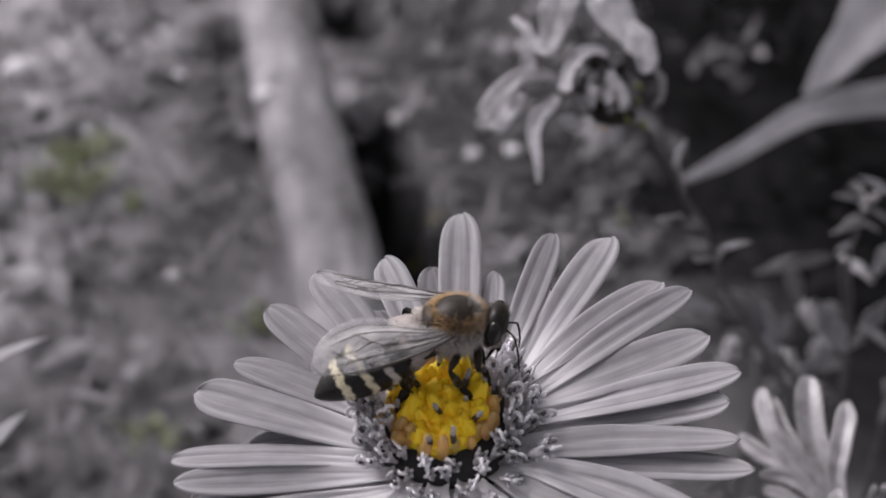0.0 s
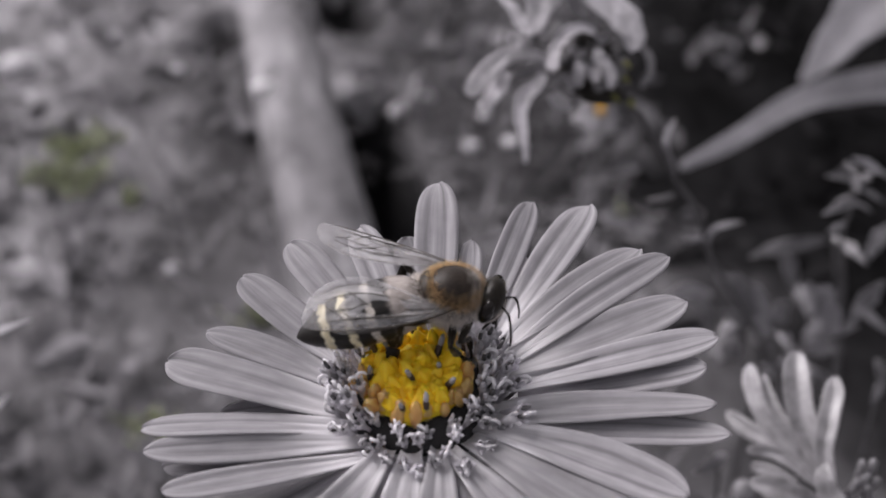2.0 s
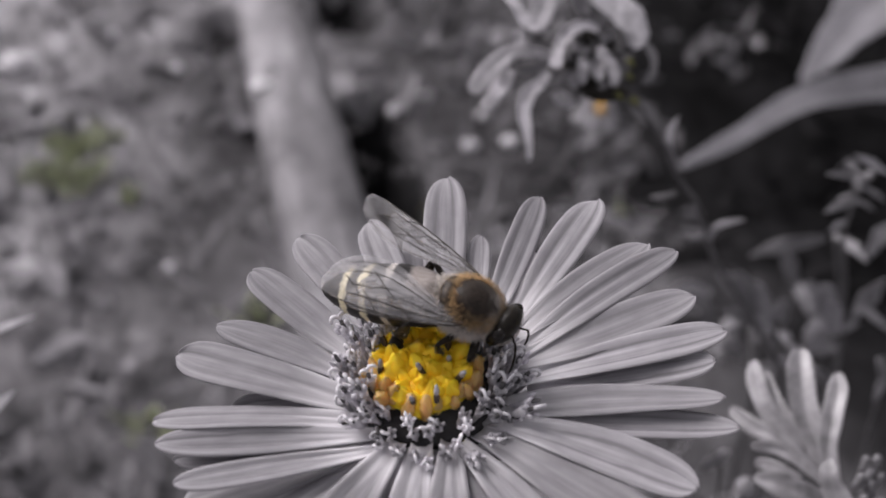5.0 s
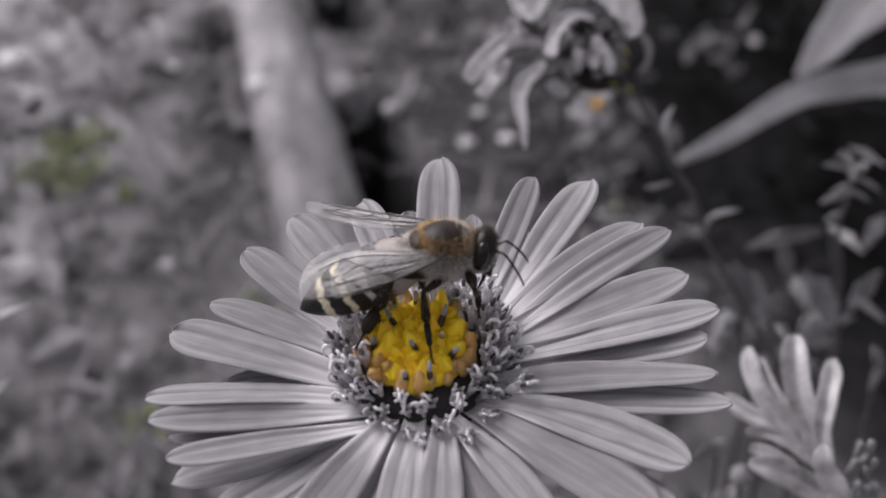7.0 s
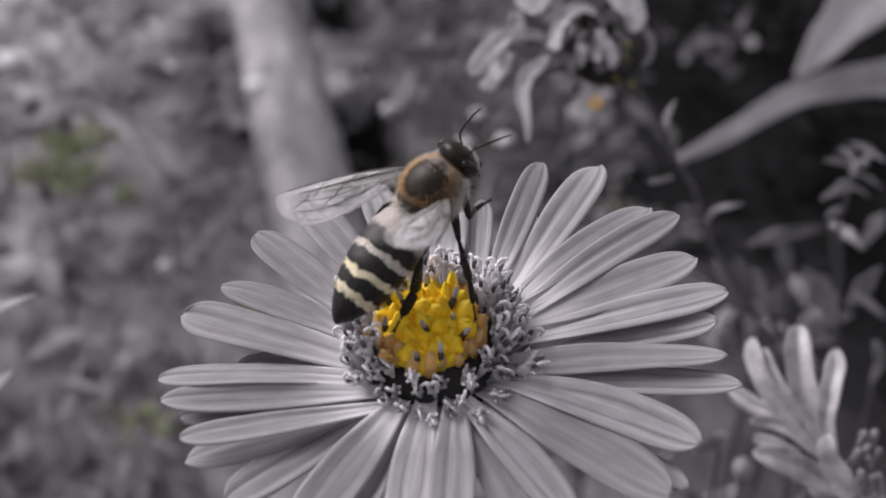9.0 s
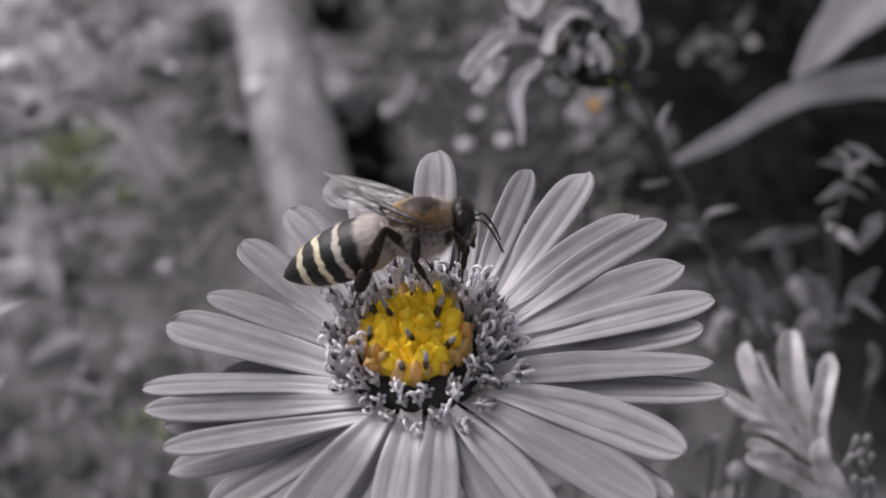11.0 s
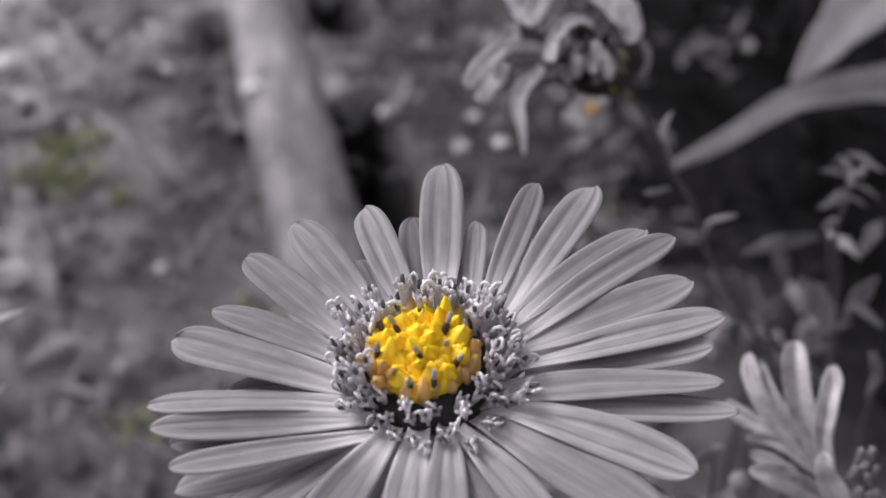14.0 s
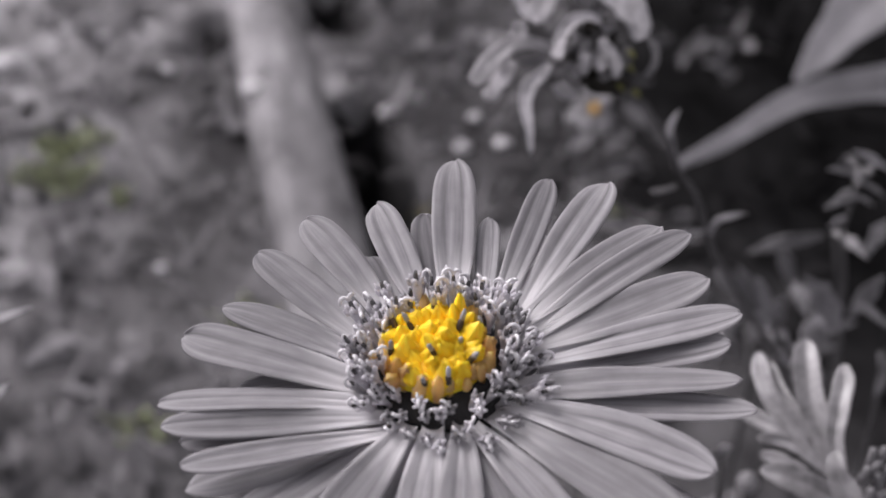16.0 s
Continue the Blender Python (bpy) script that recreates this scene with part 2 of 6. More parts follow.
LITTER = varied("dry_litter", (0.07, 0.0685, 0.0725), (0.25, 0.244, 0.257), 16, 0.8, 120, 0.4, 0.002, 0.45, "Island", 0.0, 0.05)
GREEN = varied("green_weed", (0.27, 0.30, 0.17), (0.47, 0.51, 0.33), 120, 0.6, None, 0.3, 0.0005, 0.4, "Island", 0.2)
OLIVE = varied("olive_seedling", (0.07, 0.06, 0.012), (0.17, 0.145, 0.035), 120, 0.6, None, 0.3, 0.0005, 0.4, "Island", 0.2)
PEBBLE = varied("pale_pebble", (0.40, 0.392, 0.41), (0.68, 0.668, 0.695), 150, 0.45, None, 0.2, 0.0005)
BARK = bark_material()
CUTICLE = varied("black_cuticle", (0.005, 0.0045, 0.004), (0.02, 0.016, 0.013), 700, 0.35, None, 0.35, 0.00006, 0.0, "Object", 0.0, 0.2)
THORAX = varied("brown_thorax", (0.008, 0.0065, 0.006), (0.045, 0.035, 0.028), 600, 0.4, 5000, 0.5, 0.00006, 0.0, "Object", 0.0, 0.15)
FUR_DARK = varied("dark_fur", (0.03, 0.022, 0.014), (0.16, 0.11, 0.065), 1500, 0.7, None, 0.0, 0.0001, 0.4, "Island", 0.1)
FUR = varied("golden_fur", (0.52, 0.37, 0.20), (0.86, 0.68, 0.44), 1500, 0.7, None, 0.0, 0.0001, 0.25, "Island", 0.6)
FUR_PALE = varied("pale_fur", (0.74, 0.69, 0.65), (0.98, 0.95, 0.92), 1500, 0.7, None, 0.0, 0.0001, 0.3, "Island", 0.5)
FUR_STRAW = varied("straw_fur", (0.55, 0.48, 0.28), (0.85, 0.78, 0.54), 1500, 0.7, None, 0.0, 0.0001, 0.3, "Island", 0.25)
EYE = varied("glossy_eye", (0.006, 0.005, 0.005), (0.02, 0.016, 0.014), 3000, 0.22, None, 0.15, 0.00004, 0.0, "Object", 0.0, 0.3)
LEG = varied("dark_leg", (0.006, 0.005, 0.0045), (0.03, 0.024, 0.018), 1800, 0.4, None, 0.3, 0.00005, 0.0, "Object", 0.0, 0.14)
VEIN = varied("wing_vein", (0.03, 0.026, 0.024), (0.08, 0.07, 0.06), 1500, 0.5)
FUR_HEAD = varied("olive_fur", (0.02, 0.018, 0.008), (0.11, 0.095, 0.045), 1500, 0.7, None, 0.0, 0.0001, 0.4, "Island", 0.2)
FUR_LEG = varied("leg_fur", (0.10, 0.085, 0.07), (0.42, 0.38, 0.33), 1500, 0.7, None, 0.0, 0.0001, 0.5, "Island", 0.1)
WING = membrane_material()
ABDOMEN = abdomen_material()


def soil_material():
    m, nt, ns, lk, bs = nodes_of("soil_and_dry_grass")
    big = noise_tex(nt, 9, 5.0, 0.65)
    mid = noise_tex(nt, 15, 4.0, 0.55, (1.15, 0.5, 1))
    fine = noise_tex(nt, 110, 4.0, 0.6, (1.15, 0.5, 1))
    mx = ns.new("ShaderNodeMix")
    mx.inputs[0].default_value = 0.3
    lk.new(mid.outputs[0], mx.inputs[2]), lk.new(fine.outputs[0], mx.inputs[3])
    dry = ramp(nt, mx.outputs[0], [(0.36, (0.045, 0.044, 0.0468)), (0.5, (0.125, 0.122, 0.128)), (0.66, (0.27, 0.2635, 0.2775))])
    shade_tone = ramp(nt, mx.outputs[0], [(0.4, (0.002, 0.002, 0.0021)), (0.7, (0.013, 0.0127, 0.0136))])
    tc = ns.new("ShaderNodeTexCoord")
    sep = ns.new("ShaderNodeSeparateXYZ")
    lk.new(tc.outputs["Object"], sep.inputs[0])
    # paler grass further off on the open side
    pale = ns.new("ShaderNodeMapRange")
    pale.interpolation_type = "SMOOTHSTEP"
    pale.inputs[1].default_value, pale.inputs[2].default_value = 1.20, 1.75
    far = ns.new("ShaderNodeMath")
    far.operation = "SUBTRACT"
    lk.new(sep.outputs["Y"], far.inputs[0]), lk.new(sep.outputs["X"], far.inputs[1])
    patchy = noise_tex(nt, 2.2, 4.0, 0.6)
    uneven = ns.new("ShaderNodeMath")
    uneven.operation = "MULTIPLY_ADD"
    uneven.inputs[1].default_value = 0.9
    lk.new(patchy.outputs[0], uneven.inputs[0]), lk.new(far.outputs[0], uneven.inputs[2])
    lk.new(uneven.outputs[0], pale.inputs[0])
    straw = ramp(nt, mx.outputs[0], [(0.38, (0.08, 0.078, 0.083)), (0.62, (0.40, 0.393, 0.41))])
    open_side = ns.new("ShaderNodeMix")
    open_side.data_type = "RGBA"
    lk.new(pale.outputs[0], open_side.inputs[0])
    lk.new(dry.outputs[0], open_side.inputs[6]), lk.new(straw.outputs[0], open_side.inputs[7])
    # a bed under the asters, near-black: the shade there is painted in
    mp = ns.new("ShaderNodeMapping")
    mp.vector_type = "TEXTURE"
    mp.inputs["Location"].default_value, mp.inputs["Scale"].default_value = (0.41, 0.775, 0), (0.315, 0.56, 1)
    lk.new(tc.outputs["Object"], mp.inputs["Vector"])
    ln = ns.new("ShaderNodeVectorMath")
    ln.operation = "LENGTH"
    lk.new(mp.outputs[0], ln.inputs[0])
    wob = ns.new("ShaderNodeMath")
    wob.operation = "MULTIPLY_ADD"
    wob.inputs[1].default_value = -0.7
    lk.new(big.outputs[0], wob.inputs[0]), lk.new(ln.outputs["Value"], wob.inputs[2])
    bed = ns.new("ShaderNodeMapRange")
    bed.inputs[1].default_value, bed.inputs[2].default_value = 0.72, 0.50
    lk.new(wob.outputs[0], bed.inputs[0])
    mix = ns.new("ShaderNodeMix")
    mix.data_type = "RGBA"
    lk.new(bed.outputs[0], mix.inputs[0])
    lk.new(open_side.outputs[2], mix.inputs[6]), lk.new(shade_tone.outputs[0], mix.inputs[7])
    # the bed's painted shade goes on here; darker ground on both sides of the log
    ground_colour = mix.outputs[2]
    for px, py, rx, ry, much in ((0.15, 0.385, 0.10, 0.085, 0.5), (0.245, 0.41, 0.09, 0.12, 0.8), (0.20, 0.575, 0.13, 0.055, 0.65), (0.13, 0.60, 0.09, 0.04, 0.65), (0.165, 0.76, 0.055, 0.13, 0.85), (0.12, 0.72, 0.10, 0.26, 0.62), (0.04, 0.79, 0.085, 0.30, 0.55), (-0.135, 0.584, 0.055, 0.14, 0.45), (-0.180, 0.705, 0.075, 0.13, 0.40), (-0.045, 0.89, 0.06, 0.13, 0.50)):
        mp2 = ns.new("ShaderNodeMapping")
        mp2.vector_type = "TEXTURE"
        mp2.inputs["Location"].default_value, mp2.inputs["Scale"].default_value = (px, py, 0), (rx, ry, 1)
        lk.new(tc.outputs["Object"], mp2.inputs["Vector"])
        ln2 = ns.new("ShaderNodeVectorMath")
        ln2.operation = "LENGTH"
        lk.new(mp2.outputs[0], ln2.inputs[0])
        wob2 = ns.new("ShaderNodeMath")
        wob2.operation = "MULTIPLY_ADD"
        wob2.inputs[1].default_value = -1.2
        lk.new(mid.outputs[0], wob2.inputs[0]), lk.new(ln2.outputs["Value"], wob2.inputs[2])
        dark_patch = ns.new("ShaderNodeMapRange")
        dark_patch.inputs[1].default_value, dark_patch.inputs[2].default_value = 0.5, 0.1
        dark_patch.inputs[4].default_value = much
        lk.new(wob2.outputs[0], dark_patch.inputs[0])
        dark_mix = ns.new("ShaderNodeMix")
        dark_mix.data_type = "RGBA"
        lk.new(dark_patch.outputs[0], dark_mix.inputs[0])
        lk.new(ground_colour, dark_mix.inputs[6]), lk.new(shade_tone.outputs[0], dark_mix.inputs[7])
        ground_colour = dark_mix.outputs[2]
    for px, py, rx, ry, much in ((-0.26, 0.60, 0.10, 0.17, 0.9), (-0.31, 0.67, 0.07, 0.12, 0.7), (-0.085, 0.76, 0.035, 0.09, 0.55), (-0.29, 0.76, 0.07, 0.10, 0.5)):
        mp3 = ns.new("ShaderNodeMapping")
        mp3.vector_type = "TEXTURE"
        mp3.inputs["Location"].default_value, mp3.inputs["Scale"].default_value = (px, py, 0), (rx, ry, 1)
        lk.new(tc.outputs["Object"], mp3.inputs["Vector"])
        ln3 = ns.new("ShaderNodeVectorMath")
        ln3.operation = "LENGTH"
        lk.new(mp3.outputs[0], ln3.inputs[0])
        wob3 = ns.new("ShaderNodeMath")
        wob3.operation = "MULTIPLY_ADD"
        wob3.inputs[1].default_value = -1.0
        lk.new(big.outputs[0], wob3.inputs[0]), lk.new(ln3.outputs["Value"], wob3.inputs[2])
        pale_patch = ns.new("ShaderNodeMapRange")
        pale_patch.inputs[1].default_value, pale_patch.inputs[2].default_value = 0.6, 0.05
        pale_patch.inputs[4].default_value = much
        lk.new(wob3.outputs[0], pale_patch.inputs[0])
        pale_mix = ns.new("ShaderNodeMix")
        pale_mix.data_type = "RGBA"
        lk.new(pale_patch.outputs[0], pale_mix.inputs[0])
        lk.new(ground_colour, pale_mix.inputs[6]), lk.new(straw.outputs[0], pale_mix.inputs[7])
        ground_colour = pale_mix.outputs[2]
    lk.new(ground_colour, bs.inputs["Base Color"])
    bs.inputs["Roughness"].default_value = 0.9
    bs.inputs["Specular IOR Level"].default_value = 0.03
    bump(nt, bs, mx.outputs[0], 0.8, 0.01)
    return m


SOIL = soil_material()
# floor of the hollows: the shade down there is put into the colour
HOLLOW_SHADE = varied("hollow_shade", (0.006, 0.006, 0.0065), (0.025, 0.0245, 0.026), 60, 0.8, 300, 0.6, 0.004, 0.0, "Object", 0.0, 0.1)


# ---- mesh helpers (lengths in millimetres unless said otherwise) ----
def mesh_object(name, bm, materials, parent=None, label="", smooth=True):
    me = bpy.data.meshes.new(name)
    bmesh.ops.recalc_face_normals(bm, faces=bm.faces[:])
    bm.to_mesh(me)
    bm.free()
    for m in materials if isinstance(materials, (list, tuple)) else [materials]:
        me.materials.append(m)
    for p in me.polygons:
        p.use_smooth = smooth
    ob = new(name, me)
    if parent:
        ob.parent = parent
    if label:
        tagged(ob, label)
    return ob


part = mesh_object


def share(name, mesh, parent, m):
    ob = new(name, mesh)
    ob.parent = parent
    ob.matrix_basis = m
    return ob


def thing(name, label, category, m=None, group="", kind=""):
    ob = new(name)
    ob.empty_display_size = 0.005
    if m:
        ob.matrix_basis = m
    return tagged(ob, label, category, group, kind)


def axes_at(d):
    d = Vector(d).normalized()
    a = Vector((0, 0, 1)) if abs(d.z) < 0.9 else Vector((1, 0, 0))
    x = d.cross(a).normalized()
    return x, d.cross(x).normalized()


def tube(bm, pts, radii, n=8, slot=0, flat=1.0):
    """A rounded rod along points."""
    pts = [Vector(p) * MM for p in pts]
    rings = []
    last = None
    for i, p in enumerate(pts):
        d = (pts[min(i + 1, len(pts) - 1)] - pts[max(i - 1, 0)]).normalized()
        if last is None:
            x, y = axes_at(d)
        else:
            x = (last - last.dot(d) * d).normalized()
            y = d.cross(x)
        last = x
        r = radii[i] * MM
        rings.append([bm.verts.new(p + x * r * math.cos(6.2832 * k / n) + y * r * flat * math.sin(6.2832 * k / n)) for k in range(n)])
    for a, b in zip(rings, rings[1:]):
        for k in range(n):
            bm.faces.new((a[k], a[(k + 1) % n], b[(k + 1) % n], b[k])).material_index = slot
    bm.faces.new(rings[0]).material_index = slot
    bm.faces.new(rings[-1]).material_index = slot


def lathe(bm, profile, n=16, axis="z", squash=1.0, slot=0, centre=(0, 0, 0)):
    """Turn (position, radius) pairs about an axis; squash flattens the second cross direction."""
    c = Vector(centre)
    rings = []
    for h, r in profile:
        ring = []
        for k in range(n):
            a = 6.28318 * k / n
            p, q = r * math.cos(a), r * squash * math.sin(a)
            v = (p, q, h) if axis == "z" else (h, p, q)
            ring.append(bm.verts.new((c + Vector(v)) * MM))
        rings.append(ring)
    for a, b in zip(rings, rings[1:]):
        for k in range(n):
            bm.faces.new((a[k], a[(k + 1) % n], b[(k + 1) % n], b[k])).material_index = slot
    bm.faces.new(rings[0]).material_index = slot
    bm.faces.new(rings[-1]).material_index = slot


def sheet(bm, place, nu, nv, thick, slot=0):
    """A thin closed leaf from place(u 0..1, v -1..1) in mm, with UV along and across."""
    uv = bm.loops.layers.uv.verify()
    pts = [[Vector(place(i / nu, 2 * j / nv - 1)) for j in range(nv + 1)] for i in range(nu + 1)]
    top, low = [], []
    for i in range(nu + 1):
        rt, rl = [], []
        for j in range(nv + 1):
            du = pts[min(i + 1, nu)][j] - pts[max(i - 1, 0)][j]
            dv = pts[i][min(j + 1, nv)] - pts[i][max(j - 1, 0)]
            nrm = du.cross(dv)
            nrm = nrm.normalized() if nrm.length > 1e-9 else Vector((0, 0, 1))
            edge = 0.35 if j in (0, nv) or i in (0, nu) else 1.0
            rt.append(bm.verts.new((pts[i][j] + nrm * thick * edge / 2) * MM))
            rl.append(bm.verts.new((pts[i][j] - nrm * thick * edge / 2) * MM))
        top.append(rt), low.append(rl)

    def face(vs, uvs):
        f = bm.faces.new(vs)
        f.material_index = slot
        for lp, w in zip(f.loops, uvs):
            lp[uv].uv = w
    for i in range(nu):
        for j in range(nv):
            w = [(i / nu, j / nv), ((i + 1) / nu, j / nv), ((i + 1) / nu, (j + 1) / nv), (i / nu, (j + 1) / nv)]
            face((top[i][j], top[i + 1][j], top[i + 1][j + 1], top[i][j + 1]), w)
            face((low[i][j + 1], low[i + 1][j + 1], low[i + 1][j], low[i][j]), [w[3], w[2], w[1], w[0]])
    for i in range(nu):
        for j in (0, nv):
            a, b, c, d = top[i][j], low[i][j], low[i + 1][j], top[i + 1][j]
            face((a, b, c, d) if j == 0 else (d, c, b, a), [(i / nu, j / nv)] * 2 + [((i + 1) / nu, j / nv)] * 2)
    for j in range(nv):
        for i in (0, nu):
            a, b, c, d = top[i][j], top[i][j + 1], low[i][j + 1], low[i][j]
            face((a, b, c, d), [(i / nu, j / nv), (i / nu, (j + 1) / nv)] * 2)


def smooth01(x):
    x = max(0.0, min(1.0, x))
    return x * x * (3 - 2 * x)


def ray_petal(r0, reach, z0, tip, width, twist=0.0, fold=0.12, arch=0.5, bend=0.0, seed=0, nu=18, nv=12, foot=None):
    """A lance-shaped ray petal along +x, with two lengthwise creases."""
    rnd = random.Random(seed)
    wav, ph, notch = rnd.uniform(0.02, 0.07), rnd.uniform(0, 6), rnd.uniform(0.1, 0.5)
    widest, foot = rnd.uniform(0.56, 0.68), foot or rnd.uniform(0.40, 0.5)
    g1, g2 = rnd.uniform(0.2, 0.5), -rnd.uniform(0.2, 0.5)
    deep1, deep2 = rnd.uniform(0.03, 0.17), rnd.uniform(0.03, 0.17)
    slant = rnd.uniform(-0.2, 0.2)
    bm = bmesh.new()

    def place(u, v):
        u2 = 1 - (1 - u) ** 1.45
        if u2 < widest:
            w = foot + (1 - foot) * math.sin(1.5708 * u2 / widest) ** 1.2
        else:
            w = max(0.02, 1 - ((u2 - widest) / (1.002 - widest)) ** 3.6) ** 0.5
        w *= width * 0.57
        x = r0 + (reach - r0) * u2
        end = smooth01((u2 - 0.86) / 0.14)
        x += end * (slant * v * width * 0.3 - notch * 0.25 * (0.5 + 0.5 * math.cos(v * 6.0)))
        y = v * w + bend * 4 * u2 * (1 - u2)
        z = z0 + (tip - z0) * u2 + arch * math.sin(math.pi * u2)
        cross = fold * width * (v * v - 0.3) * (1 - 0.45 * u2)
        groove = -(deep1 * math.exp(-((v - g1) / 0.13) ** 2) + deep2 * math.exp(-((v - g2) / 0.13) ** 2)) * smooth01(u2 * 6) * smooth01((1 - u2) * 4)
        lift = cross + groove + wav * width * math.sin(u2 * 6 + ph) * v
        a = twist * (0.25 + 0.75 * u2)
        yy, zz = v * w, lift
        y += yy * (math.cos(a) - 1) - zz * math.sin(a)
        z += yy * math.sin(a) + zz * math.cos(a)
        return x, y, z
    sheet(bm, place, nu, nv, 0.13)
    return bm


def blade(bm, base, tip, width, up=(0, 0, 1), sag=0.0, cup=0.15, nu=8, nv=4, thick=0.25, slot=0, belly=0.45, curl=0.0):
    """A lance-shaped leaf from base to tip (mm)."""
    base, tip, up = Vector(base), Vector(tip), Vector(up)
    d = tip - base
    side = d.cross(up)
    side = side.normalized() if side.length > 1e-6 else Vector((1, 0, 0))
    nrm = side.cross(d).normalized()

    def place(u, v):
        w = width / 2 * max(0.03, math.sin(math.pi * min(1, max(0, u)) ** (0.6 / max(belly, 0.2) * 0.5)) ** 0.8 if u < 1 else 0.03)
        lift = sag * math.sin(math.pi * u) + cup * width * v * v + curl * u * u
        return base + d * u + side * (v * w) + nrm * lift
    sheet(bm, place, nu, nv, thick, slot)


def ellipsoid(bm, centre, radii, u=20, v=14):
    bmesh.ops.create_uvsphere(bm, u_segments=u, v_segments=v, radius=1, matrix=Matrix.Translation(Vector(centre) * MM) @ Matrix.Diagonal((radii[0] * MM, radii[1] * MM, radii[2] * MM, 1)))


# ---- ground ----
HOLLOWS = ((-0.062, 0.722, -0.045, 0.629, 0.012, 0.09), (-0.045, 0.629, -0.031, 0.555, 0.013, 0.09), (-0.031, 0.555, -0.008, 0.485, 0.020, 0.09),
           (-0.186, 0.903, -0.18, 0.838, 0.010, 0.028), (-0.105, 0.985, -0.083, 0.890, 0.013, 0.05))


def ground_height(x, y):
    """Metres. Uneven soil, with a hollow beside the log."""
    h = 0.010 * noise.noise((x * 7, y * 7, 0.3)) + 0.005 * noise.noise((x * 25, y * 25, 1.7))
    for ax, ay, bx, by, half, deep in HOLLOWS:
        s = max(0, min(1, ((x - ax) * (bx - ax) + (y - ay) * (by - ay)) / ((bx - ax) ** 2 + (by - ay) ** 2)))
        d = math.hypot(x - ax - s * (bx - ax), y - ay - s * (by - ay))
        h -= deep * (1 - smooth01((d - half) / 0.016))
    return h


def build_ground():
    def axis_steps(lo, hi, step, far):
        v = list(np.arange(lo, hi + step / 2, step))
        grow, a, b = step, lo, hi
        while a > -far or b < far:
            grow *= 1.5
            a, b = a - grow, b + grow
            v = [a] + v + [b]
        return v
    xs, ys = axis_steps(-0.45, 0.5, 0.007, 60), axis_steps(0.15, 1.3, 0.009, 60)
    bm = bmesh.new()
    grid = [[bm.verts.new((x, y, ground_height(x, y))) for y in ys] for x in xs]
    for i in range(len(xs) - 1):
        for j in range(len(ys) - 1):
            f = bm.faces.new((grid[i][j], grid[i + 1][j], grid[i + 1][j + 1], grid[i][j + 1]))
            # faces deep in a hollow take the near-black shade colour
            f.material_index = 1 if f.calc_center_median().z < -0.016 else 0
    tagged(mesh_object("ground", bm, [SOIL, HOLLOW_SHADE]), "grey dry soil and dead grass with shade painted near-black", "ground", kind="structure")


build_ground()


def build_litter():
    """Dead leaf flakes and dry grass, one scatter."""
    rnd = random.Random(5)
    verts, faces = [], []

    def flake(x, y, size, tall):
        z = ground_height(x, y) + 0.001
        a = rnd.uniform(0, 6.28)
        n = Vector((rnd.gauss(0, 0.8), rnd.gauss(0, 0.8) - 0.3, 1)).normalized()
        u = Vector((math.cos(a), math.sin(a), 0))
        u = (u - u.dot(n) * n).normalized()
        w = n.cross(u)
        c = Vector((x, y, z + rnd.uniform(0.001, tall)))
        k = rnd.uniform(0.25, 0.6)
        bend = rnd.uniform(-0.3, 0.3) * size
        i0 = len(verts)
        for s, t, b in ((-1, 0, 0), (-0.3, -k, 1), (0.4, -k * 0.8, 1), (1, 0, 0), (0.4, k * 0.8, 1), (-0.3, k, 1)):
            verts.append(c + u * s * size / 2 + w * t * size / 2 + n * bend * b)
        verts.append(c + n * bend * 0.4)
        for q in range(6):
            faces.append((i0 + q, i0 + (q + 1) % 6, i0 + 6))

    def straw(x, y, length):
        z = ground_height(x, y)
        a, e = rnd.uniform(0, 6.28), rnd.uniform(0.3, 1.45)
        d = Vector((math.cos(a) * math.cos(e), math.sin(a) * math.cos(e), math.sin(e)))
        s, _ = axes_at(d)
        w = rnd.uniform(0.0006, 0.0018)
        c = Vector((x, y, z))
        i0 = len(verts)
        for k in range(4):
            p = c + d * length * k / 3 + Vector((0, 0, -0.25 * length * (k / 3) ** 2))
            ww = w * (1 - 0.8 * k / 3)
            verts.extend((p - s * ww, p + s * ww))
        for k in range(3):
            faces.append((i0 + 2 * k, i0 + 2 * k + 1, i0 + 2 * k + 3, i0 + 2 * k + 2))
    for _ in range(2400):
        y = rnd.uniform(0.2, 1.3)
        x = rnd.uniform(-0.42, 0.45) * (0.6 + 0.5 * y)
        bare = noise.noise((x * 9, y * 9, 4.2))
        if x > 0.13 + 0.06 * bare:
            continue
        if -0.09 < x < 0.0 and ground_height(x, y) < -0.02:
            continue
        if bare < -0.05 and rnd.random() < 0.85:
            continue
        flake(x, y, rnd.uniform(0.006, 0.034) , 0.012)
    for _ in range(3500):
        y = rnd.uniform(0.2, 1.3)
        x = rnd.uniform(-0.45, 0.12) * (0.6 + 0.5 * y)
        if -0.16 < x < 0.0 and ground_height(x, y) < -0.02:
            continue
        straw(x, y, rnd.uniform(0.015, 0.05))
    for _ in range(20):
        flake(rnd.gauss(0.205, 0.022), rnd.gauss(0.838, 0.03), rnd.uniform(0.008, 0.026), 0.02)
    me = bpy.data.meshes.new("leaf_litter")
    me.from_pydata(verts, [], faces)
    me.materials.append(LITTER)
    tagged(new("leaf_litter", me), "grey dead leaf flakes and dry grass on soil", "leaf litter", kind="stuff")


build_litter()


